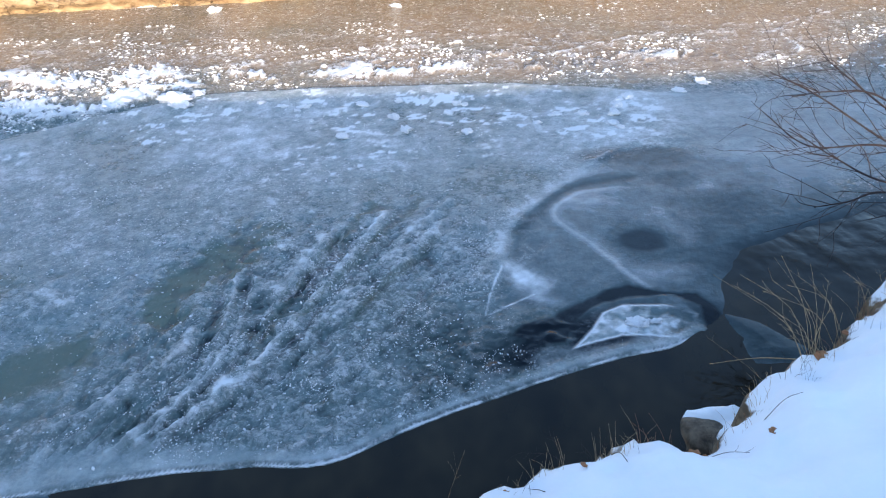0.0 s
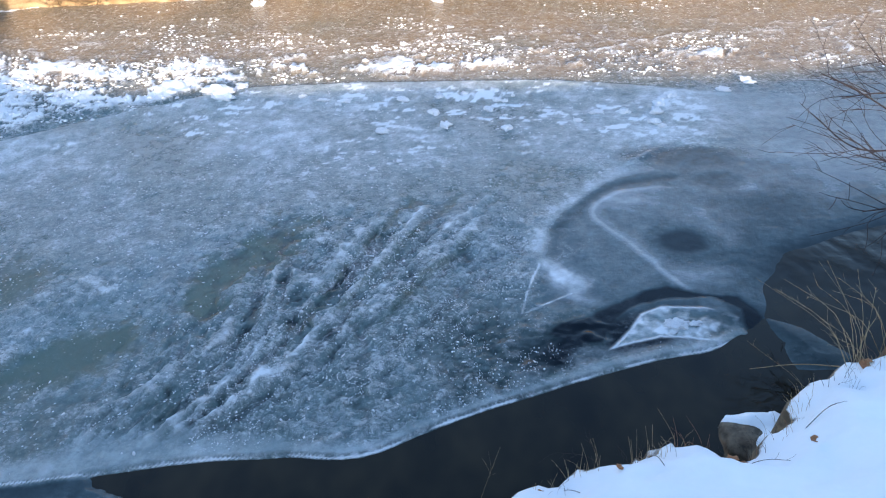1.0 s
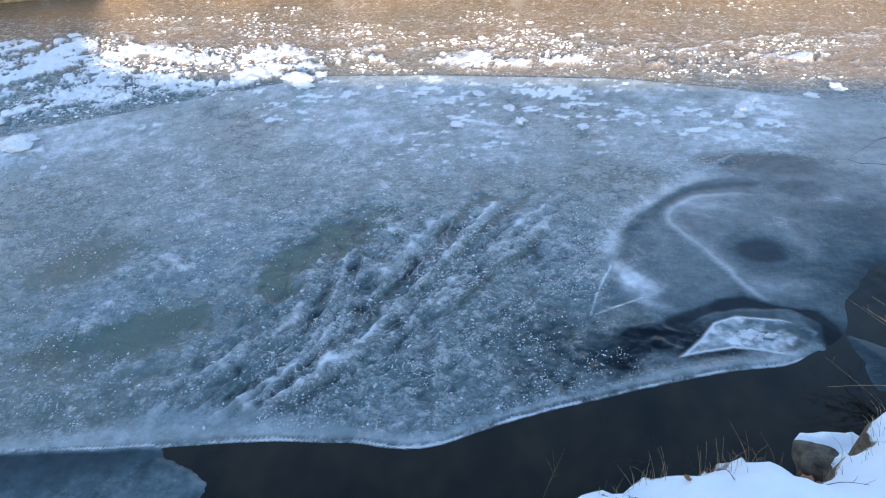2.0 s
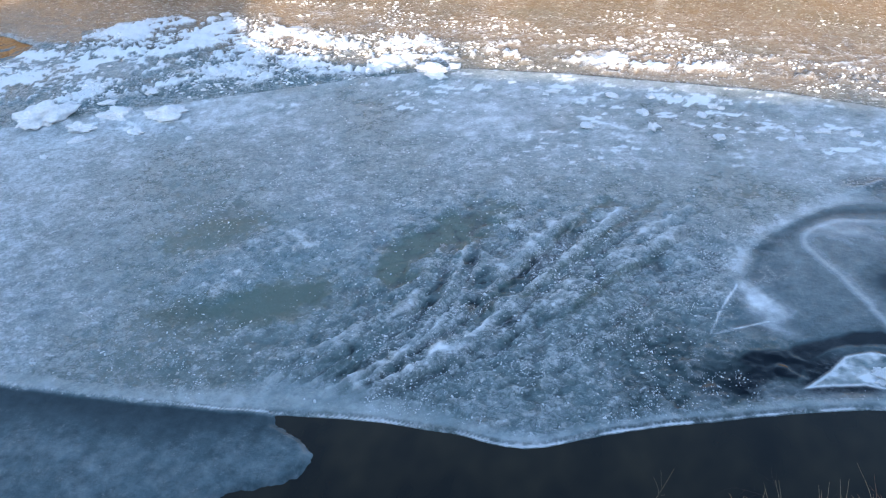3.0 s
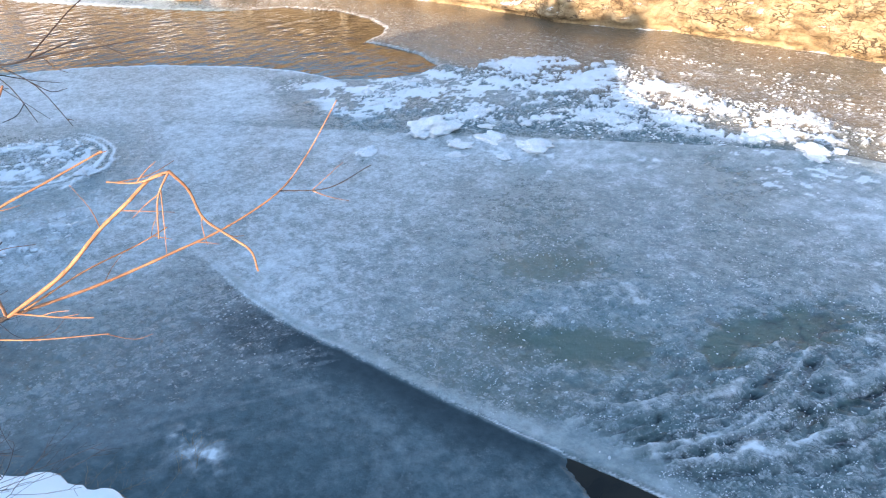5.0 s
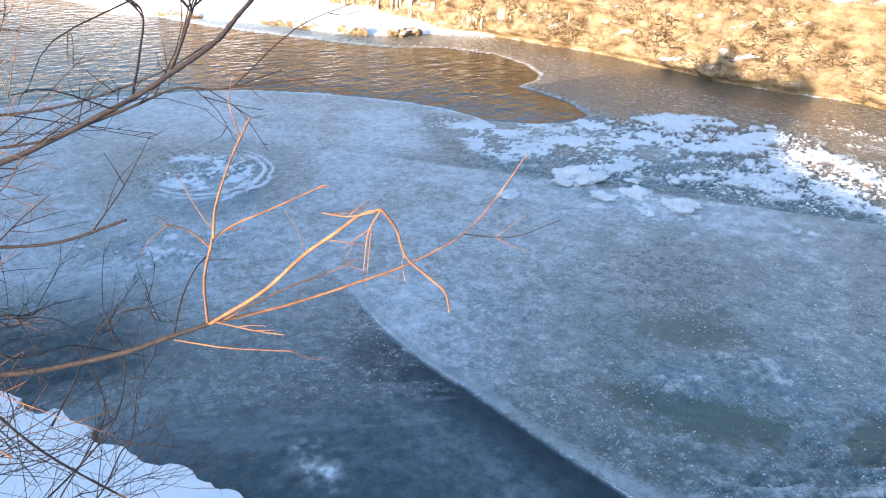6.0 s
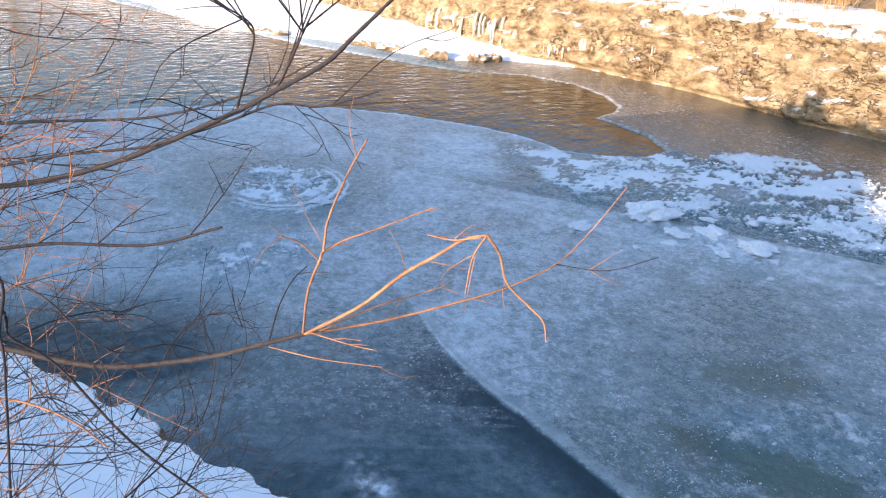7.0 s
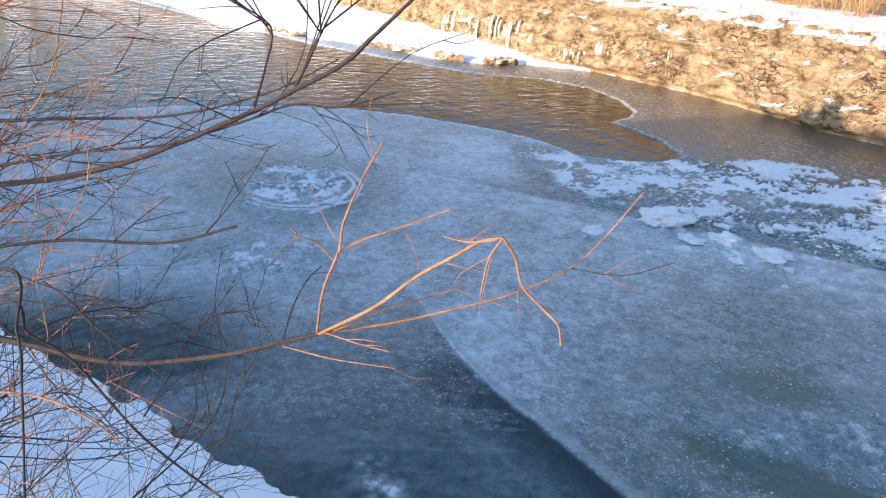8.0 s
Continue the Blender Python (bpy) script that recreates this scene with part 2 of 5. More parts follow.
    broad, thin_, patch = noise_node(n, l, lm.outputs[0], 3.4, 5, 0.6), noise_node(n, l, lm.outputs[0], 15, 6, 0.7), noise_node(n, l, v, 1.7, 4, 0.6)
    crest = maths(n, l, "SUBTRACT", 1.0, maths(n, l, "MULTIPLY", maths(n, l, "ABSOLUTE", maths(n, l, "SUBTRACT", broad, 0.5)), 13.0), None, True)
    comb = ramp(n, l, maths(n, l, "MULTIPLY_ADD", fine, 0.45, maths(n, l, "MULTIPLY", thin_, 0.8)), [(0.64, (0, 0, 0)), (0.80, (1, 1, 1))])
    comb = maths(n, l, "MULTIPLY", comb, ramp(n, l, patch, [(0.42, (0, 0, 0)), (0.62, (1, 1, 1))]))
    lanes = maths(n, l, "MAXIMUM", maths(n, l, "MULTIPLY", crest, ramp(n, l, fine, [(0.35, (0.25, 0.25, 0.25)), (0.6, (0.85, 0.85, 0.85))])), maths(n, l, "MULTIPLY", comb, 0.7))
    lanes = maths(n, l, "MULTIPLY", lanes, ls.outputs[2])
    f = maths(n, l, "MAXIMUM", f, lanes)
    # puffs of slush with dark creases between them
    for size, deep in ((9.0, 0.75), (24.0, 0.6)):
        pn = maths(n, l, "ABSOLUTE", maths(n, l, "SUBTRACT", noise_node(n, l, warp.outputs[1], size, 4, 0.55), 0.5))
        crease = ramp(n, l, pn, [(0.0, (1 - deep,) * 3), (0.045, (0.85,) * 3), (0.16, (1.25,) * 3)])
        soft = maths(n, l, "MULTIPLY", ramp(n, l, grain, [(0.45, (0, 0, 0)), (0.8, (1, 1, 1))]), ramp(n, l, frost, [(0.62, (1, 1, 1)), (0.85, (0, 0, 0))]))
        f = maths(n, l, "MULTIPLY", f, mixed(n, l, soft, (1.0, 1.0, 1.0), crease))
    furrow = maths(n, l, "MULTIPLY", ramp(n, l, broad, [(0.56, (0, 0, 0)), (0.64, (0.8, 0.8, 0.8))]), ls.outputs[2])
    f = maths(n, l, "MULTIPLY", f, maths(n, l, "SUBTRACT", 1.0, furrow))
    vo = n.new("ShaderNodeTexVoronoi")
    vo.inputs["Scale"].default_value = 11
    l.new(v, vo.inputs["Vector"])
    sc = n.new("ShaderNodeSeparateColor")
    l.new(vo.outputs["Color"], sc.inputs[0])
    speck = ramp(n, l, vo.outputs["Distance"], [(0.07, (1, 1, 1)), (0.11, (0, 0, 0))])
    speck = maths(n, l, "MULTIPLY", speck, ramp(n, l, sc.outputs[0], [(0.20, (0, 0, 0)), (0.5, (0.95, 0.95, 0.95))]))
    speck = maths(n, l, "MULTIPLY", speck, ramp(n, l, noise_node(n, l, v, 1.9, 3), [(0.36, (0, 0, 0)), (0.5, (1, 1, 1))]))
    speck = maths(n, l, "MULTIPLY", maths(n, l, "MULTIPLY", speck, gate), ramp(n, l, grain, [(0.3, (0, 0, 0)), (0.7, (1, 1, 1))]))
    f = maths(n, l, "MAXIMUM", f, speck)
    # crusts of frost with broken edges
    crust = maths(n, l, "MULTIPLY_ADD", frost, 0.35, noise_node(n, l, v, 13, 9, 0.74))
    crust = ramp(n, l, crust, [(0.745, (0, 0, 0)), (0.79, (0.72, 0.72, 0.72))])
    f = maths(n, l, "MAXIMUM", f, maths(n, l, "MULTIPLY", maths(n, l, "MULTIPLY", crust, gate), ramp(n, l, grain, [(0.1, (0, 0, 0)), (0.6, (1, 1, 1))])))
    # fine bright crystals of hoar
    vo = n.new("ShaderNodeTexVoronoi")
    vo.inputs["Scale"].default_value = 27
    l.new(v, vo.inputs["Vector"])
    sc = n.new("ShaderNodeSeparateColor")
    l.new(vo.outputs["Color"], sc.inputs[0])
    hoar = maths(n, l, "MULTIPLY", ramp(n, l, vo.outputs["Distance"], [(0.16, (1, 1, 1)), (0.26, (0, 0, 0))]), ramp(n, l, sc.outputs[1], [(0.62, (0, 0, 0)), (0.8, (0.9, 0.9, 0.9))]))
    hoar = maths(n, l, "MULTIPLY", hoar, ramp(n, l, noise_node(n, l, v, 2.6, 4), [(0.46, (0, 0, 0)), (0.60, (1, 1, 1))]))
    hoar = maths(n, l, "MULTIPLY", maths(n, l, "MULTIPLY", hoar, gate), ramp(n, l, grain, [(0.35, (0, 0, 0)), (0.7, (1, 1, 1))]))
    f = maths(n, l, "MAXIMUM", f, hoar)
    l.new(maths(n, l, "MULTIPLY_ADD", clear, -0.20, 0.5), p.inputs["Specular IOR Level"])
    l.new(mixed(n, l, f, body, (0.76, 0.80, 0.84)), p.inputs["Base Color"])
    r = maths(n, l, "MULTIPLY_ADD", f, 0.45, maths(n, l, "MULTIPLY_ADD", silt, -0.10, maths(n, l, "MULTIPLY_ADD", clear, -0.14, 0.28)))
    l.new(maths(n, l, "MULTIPLY_ADD", tan_reflect, -0.08, r), p.inputs["Roughness"])
    h = maths(n, l, "MULTIPLY_ADD", grit, 0.15, maths(n, l, "MULTIPLY_ADD", f, 1.1, mid))
    h = maths(n, l, "MULTIPLY", h, maths(n, l, "MULTIPLY_ADD", clear, -0.85, maths(n, l, "MULTIPLY_ADD", tan_reflect, -0.35, 1.0)))
    bump(n, l, p, h, 0.75, 0.028)
    return m


def make_chunk_snow():
    m, n, l, p = material("broken_snow_ice", 0.7)
    v = place_coords(n, l)
    a = noise_node(n, l, v, 14, 5)
    l.new(ramp(n, l, a, [(0.3, (0.60, 0.65, 0.70)), (0.6, (0.78, 0.80, 0.83))]), p.inputs["Base Color"])
    bump(n, l, p, a, 0.6, 0.03)
    return m


def make_plain(name, c0, c1, scale, roughness=0.8, depth=0.004, gloss=0.5):
    m, n, l, p = material(name, roughness)
    p.inputs["Specular IOR Level"].default_value = gloss
    v = place_coords(n, l)
    a = noise_node(n, l, v, scale, 5)
    l.new(ramp(n, l, a, [(0.3, c0), (0.7, c1)]), p.inputs["Base Color"])
    bump(n, l, p, a, 0.6, depth)
    return m


SNOW, SOIL, CLIFF, WATER, ICE, CHUNK = make_snow(), make_bank_soil(), make_cliff(), make_water(), make_ice(), make_chunk_snow()
ROCK = make_plain("granite", (0.03, 0.022, 0.015), (0.21, 0.165, 0.115), 13, 0.85, 0.03)
# shade is put into the first, darkened bark; the tan one colours sunlit twigs
BARK_SHADED = make_plain("shaded_bark", (0.022, 0.019, 0.021), (0.050, 0.042, 0.043), 90, 0.7, 0.001, 0.12)
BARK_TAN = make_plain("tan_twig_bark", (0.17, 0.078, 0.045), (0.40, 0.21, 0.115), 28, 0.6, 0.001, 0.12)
BARK_DARK = make_plain("dark_twig_bark", (0.025, 0.018, 0.016), (0.06, 0.042, 0.035), 60, 0.75, 0.001, 0.12)
STRAW = make_plain("dry_grass", (0.26, 0.17, 0.08), (0.48, 0.34, 0.18), 40, 0.75, 0.001)
LEAF = make_plain("dead_leaf", (0.20, 0.075, 0.03), (0.36, 0.16, 0.06), 45, 0.7, 0.002)
SILT_BED = make_plain("river_bed", (0.05, 0.045, 0.03), (0.10, 0.09, 0.06), 6, 0.9, 0.02)
ICICLE = make_plain("icicle_ice", (0.52, 0.42, 0.28), (0.74, 0.67, 0.55), 5, 0.4, 0.01)

# ---- plan: lines of the river ----
NEAR_EDGE = [(14, 15), (9, 10.5), (6, 7.6), (3.9, 5.72), (3.12, 4.86), (2.83, 4.54), (2.49, 4.21), (2.25, 3.96), (2.05, 3.82), (1.70, 3.60), (1.38, 3.28), (1.05, 3.31), (0.75, 3.22), (0.48, 3.11), (0.0, 2.95), (-0.5, 2.48),
             (-1.8, 1.85), (-3.0, 1.2), (-4.0, 0.94), (-4.46, 0.70), (-4.79, 0.51), (-5.35, 0.26), (-5.94, -0.11), (-6.36, -0.42), (-7.39, -0.92), (-10, -3.2), (-16, -8), (-40, -24)]
# points beyond x = -50 are an unseen bend, added for the pool's reflection
FAR_TOE = [(-84, -40), (-72, -22), (-63, -6), (-57, 4), (-50, 9.5), (-32, 12.2), (-28.5, 12.9), (-24.7, 13.5), (-21.8, 14.3), (-20.3, 15.0), (-18.2, 15.45), (-16.4, 15.85), (-14.3, 15.9), (-12.7, 15.95),
           (-11.1, 16.2), (-9.7, 16.75), (-7.25, 16.8), (-4.8, 16.9), (-3.1, 17.1), (0, 17.4), (6, 18), (16, 19), (40, 22), (90, 30)]
SHELF_TOE = [(-60, -2), (-42, 4), (-32.4, 6.1), (-27.5, 9.1), (-23.1, 11.4), (-22.2, 13.2), (-21.2, 14.4), (-20.2, 15.3), (-19.4, 16.3)]
ICE_RIM = [(-9, 3.5), (-6.98, 3.28), (-5.98, 3.28), (-5.2, 3.4), (-4.5, 3.48), (-3.9, 3.56), (-3.12, 3.69), (-2.26, 3.86), (-1.6, 3.92), (-1.0, 3.93),
           (-0.43, 4.24), (0.3, 4.59), (1.27, 4.99), (1.71, 5.09), (2.05, 5.29)]
SHELF_LINE = [(-19, 1.5), (-13.6, 4.76), (-11.7, 6.16), (-9.06, 8.07), (-7.16, 9.3), (-5.36, 10.52), (-3.9, 11.4), (-1.84, 11.5), (0.84, 11.4), (2.0, 11.17), (5, 10.4), (9, 10.2)]
OPEN_HOLE = [(-19.2, -4), (-19.0, 0.9), (-19.05, 2.14), (-18.58, 3.84), (-18.3, 4.85), (-17.9, 5.83), (-16.56, 7.29), (-14.92, 8.46), (-13.81, 8.93), (-12.79, 9.08),
             (-12.13, 9.71), (-11.82, 10.43), (-11.99, 11.06), (-13.03, 11.46), (-14.02, 11.48), (-14.86, 11.4), (-15.2, 12.24), (-15.67, 12.75),
             (-16.89, 13.19), (-18.37, 13.32), (-19.96, 12.63), (-20.83, 11.21), (-22.5, 10.2), (-27, 8), (-45, 2), (-70, -4), (-60, -20)]
RIGHT_WATER = [(2.05, 5.24), (2.35, 5.5), (2.47, 6.04), (2.8, 6.5), (3.4, 6.85), (4.2, 7.2), (5.5, 7.8), (8, 8.6), (12, 9), (6, 4), (2.5, 3.5)]
FILM = [(2.32, 5.56), (2.6, 5.42), (2.87, 5.02), (2.67, 4.84), (2.31, 4.85)]
TONGUE = [(-2.94, 2.2), (-2.94, 2.75), (-2.84, 2.95), (-2.5, 3.15), (-2.45, 3.37), (-2.58, 3.53), (-2.92, 3.68), (-2.95, 4.2)]
ISLAND = [(0.91, 5.07), (1.12, 5.35), (1.25, 5.58), (1.45, 5.69), (1.85, 5.67), (2.11, 5.53), (1.83, 5.19), (1.37, 5.25), (1.11, 5.16)]
FIN = [(0.41, 6.36), (0.29, 5.96), (0.21, 5.57), (0.215, 5.572), (0.56, 5.81), (0.90, 6.04), (1.19, 6.11)]
OUTER = [(0.37, 6.35), (0.40, 6.67), (0.51, 7.06), (0.80, 7.56), (1.12, 8.02), (1.56, 8.34), (2.1, 8.42)]
CHANNEL = [(0.55, 6.80), (0.88, 7.40), (1.24, 7.90), (1.71, 8.15), (2.03, 8.18)]
SWIRL_BAND = [(1.73, 5.96), (1.43, 6.57), (1.16, 7.02), (1.06, 7.31), (1.12, 7.55), (1.43, 7.87), (1.98, 7.95), (2.5, 7.8)]
BLACK = [(0.34, 5.25), (0.56, 5.45), (0.81, 5.60), (1.15, 5.82), (1.57, 6.05), (1.82, 5.93), (2.17, 5.84), (2.38, 5.53), (2.2, 5.2), (2.05, 5.3), (2.1, 5.58), (1.85, 5.72), (1.45, 5.72), (1.2, 5.6), (0.9, 5.12), (0.6, 5.12)]
# pushed-up ridges of slush: line, half width, height
RIDGES = [([(-2.18, 6.54), (-2.11, 5.65), (-2.13, 4.91), (-2.3, 4.45), (-2.6, 4.05)], 0.055, 1.0), ([(-1.96, 6.22), (-1.98, 5.51), (-2.0, 5.05), (-2.17, 4.62), (-2.4, 4.11)], 0.065, 1.0),
          ([(-0.79, 7.5), (-1.15, 6.43), (-1.45, 5.67), (-1.59, 5.26), (-1.76, 4.86), (-2.2, 4.25)], 0.075, 1.0), ([(-0.09, 7.77), (-0.5, 7.02), (-0.82, 6.36), (-1.18, 5.64), (-1.46, 5.02)], 0.06, 0.7),
          ([(-2.35, 5.46), (-2.59, 4.99), (-2.87, 4.54), (-3.09, 4.33)], 0.08, 0.6), ([(-2.63, 4.71), (-2.85, 4.3), (-3.13, 4.03)], 0.06, 0.5),
          ([(-0.91, 5.32), (-0.98, 4.98), (-1.0, 4.69), (-0.98, 4.45)], 0.05, 0.6), ([(-1.9, 7.0), (-1.55, 6.6), (-1.75, 6.1)], 0.14, 0.6), ([(-0.2, 7.2), (-0.55, 6.45), (-0.9, 5.8)], 0.07, 0.5), ([(-1.3, 7.2), (-1.6, 6.3), (-1.75, 5.6)], 0.08, 0.6)]
FURROWS = [[(-0.43, 7.83), (-0.8, 7.01), (-1.21, 6.2), (-1.41, 5.65)], [(-0.95, 7.75), (-1.3, 6.75), (-1.58, 5.9), (-1.75, 5.35)], [(-0.25, 6.9), (-0.65, 6.15), (-1.0, 5.45)]]
LAGOONS = [[(-2.22, 7.35), (-2.5, 7.0), (-2.75, 6.75), (-2.95, 6.33), (-2.95, 5.76), (-2.69, 5.32), (-2.55, 5.5), (-2.48, 6.01), (-2.24, 6.56), (-1.95, 7.27)],
           [(-4.73, 4.61), (-4.18, 4.93), (-3.69, 5.39), (-3.25, 5.5), (-3.15, 5.11), (-3.65, 4.7), (-4.29, 4.45), (-4.67, 4.44)],
           [(-5.38, 5.74), (-5.07, 6.27), (-4.55, 6.39), (-4.44, 6.1), (-4.8, 5.64), (-5.16, 5.44)]]
HEAP = [(-4.71, 4.93), (-4.74, 5.36), (-4.42, 5.73), (-4.45, 6.23), (-3.98, 6.41), (-3.46, 6.47), (-3.53, 6.07), (-3.87, 5.71), (-3.97, 5.22), (-4.25, 4.85)]
PALE_SHEEN = [(3.0, 11.2), (7.0, 11.6), (8.5, 9.6), (5.5, 8.4), (3.7, 7.9), (3.0, 8.6)]
# fine lines of white crumbs on the far ice: line, half width, whiteness
VEINS = [([(7.35, 14.86), (6.11, 14.09), (5.67, 13.28), (5.7, 12.5), (4.89, 12.03)], 0.06, 0.9), ([(7.0, 14.9), (6.3, 14.0), (5.95, 13.2), (6.1, 12.6)], 0.05, 0.7),
         ([(1.5, 12.75), (2.2, 13.1), (2.9, 13.45), (3.7, 13.75)], 0.10, 0.8), ([(1.6, 12.65), (2.4, 12.6), (3.2, 12.55)], 0.07, 0.7),
         ([(-11.83, 3.62), (-11.35, 3.25), (-11.15, 2.85), (-11.22, 2.4)], 0.09, 0.9), ([(1.6, 8.6), (2.3, 9.15), (3.0, 9.25)], 0.05, 0.5)]
SWIRL_DISC = (-12.65, 3.15)
SPECK_AREA = [(-10.34, 0.92), (-10.6, 1.8), (-10.59, 2.7), (-9.77, 2.9), (-9.07, 2.25), (-9.15, 1.39)]


def far_line(x):
    return np.interp(x, [p[0] for p in FAR_TOE], [p[1] for p in FAR_TOE])


def shade_crest(x):
    """Unseen levee added behind the near bank to shade the river."""
    # the hump around x = -8.2 stands in for trees that shade the far bank
    return 3.62 + 0.05 * np.clip(x - 6, 0, 8) + 0.06 * np.clip(-x - 3, 0, 8) + 1.65 * np.exp(-(np.abs(x + 8.2) / 2.6) ** 4) * (0.8 + 0.8 * fbm(x * 2.2, x * 0.3, 3, 9)) + 0.10 * fbm(x * 0.6, x * 0.1, 3, 5)


def near_height(x, y):
    d, _ = line_distance(x, y, NEAR_EDGE)
    d = d + 0.20 * fbm(x * 1.6, y * 1.6, 4, 3) + 0.20 * fbm(x * 5, y * 5, 3, 8) + 0.07 * fbm(x * 13, y * 13, 2, 18)
    lip = -0.5 + 1.32 * smooth(-0.20, 0.10, d)
    rise = 0.42 * np.clip(d, 0, 4.5) * (1 - 0.8 * smooth(3.6, 6.5, x)) + 0.12 * smooth(0, 0.5, d)
    z = lip + rise + smooth(0, 0.6, d) * (0.16 * fbm(x * 0.9, y * 0.9, 3, 4) + 0.045 * fbm(x * 4, y * 4, 3, 6))
    back = smooth(-1.8, -4.0, y)
    levee = shade_crest(x) * np.exp(-(np.clip(-4.0 - y, 0, 50) / 22.0) ** 2)
    return np.where(d > 1.5, z * (1 - back) + np.maximum(levee, 1.0) * back, z), d


# ---- ground, bed and terrace in one sheet ----
rings = np.concatenate([[0.2], np.geomspace(1.0, 3000, 150)])
angles = np.radians(np.arange(0, 361, 1.0))
gx, gy = rings[:, None] * np.sin(angles), rings[:, None] * np.cos(angles)
near_z, near_d = near_height(gx, gy)
beyond = gy - far_line(gx)
ground_z = np.where(near_d > -1, near_z - 0.12, -0.7)
ground_z = np.where(beyond > 2.3, 2.25 + 0.02 * np.clip(beyond, 0, 60), ground_z)
ground_z = np.where((near_d > 40) & (beyond < 0), 1.0, ground_z)
ground = new("ground", mesh_of("ground", np.stack([gx, gy, ground_z], -1).reshape(-1, 3), grid_faces(*gx.shape), SNOW))
tagged(ground, "snow-covered river plain and silty river bed", "ground", kind="structure")

# ---- water ----
wx, wy = np.meshgrid(np.linspace(-75, 45, 241), np.linspace(-25, 24, 99))
flow = np.maximum(smooth(-1.5, 1.5, area_distance(wx, wy, OPEN_HOLE)), 0.8 * smooth(2.4, 3.2, wx) * smooth(5.7, 6.4, wy))
water_mesh = mesh_of("water", np.stack([wx, wy, 0 * wx], -1).reshape(-1, 3), grid_faces(*wx.shape), WATER)
water_mesh.attributes.new("flow", "FLOAT", "POINT").data.foreach_set("value", flow.astype(np.float32).ravel())
water = new("water", water_mesh)
tagged(water, "dark open river water, rippled in the upstream pool", "water", kind="structure")


# ---- ice sheet ----
FIN_CURVE, OUTER_CURVE = FIN, [tuple(q) for q in curve_through(OUTER, 40)]
CHANNEL_CURVE, INNER_CURVE = [tuple(q) for q in curve_through(CHANNEL, 30)], [tuple(q) for q in curve_through(SWIRL_BAND, 40)]
RIM_CURVE = [tuple(q) for q in curve_through(ICE_RIM, 60)]
SLUSH_AREA = [(-13.4, 8.2), (-12.7, 9.3), (-11.8, 11.3), (-10.8, 12.8), (-9.3, 13.8), (-7.7, 13.2), (-5.3, 12.9), (-3.0, 12.6), (0.3, 12.5), (0.5, 12.1),
              (-3.1, 11.7), (-4.3, 11.2), (-6.2, 10.3), (-7.8, 9.4), (-9.3, 8.3), (-11.0, 7.3)]


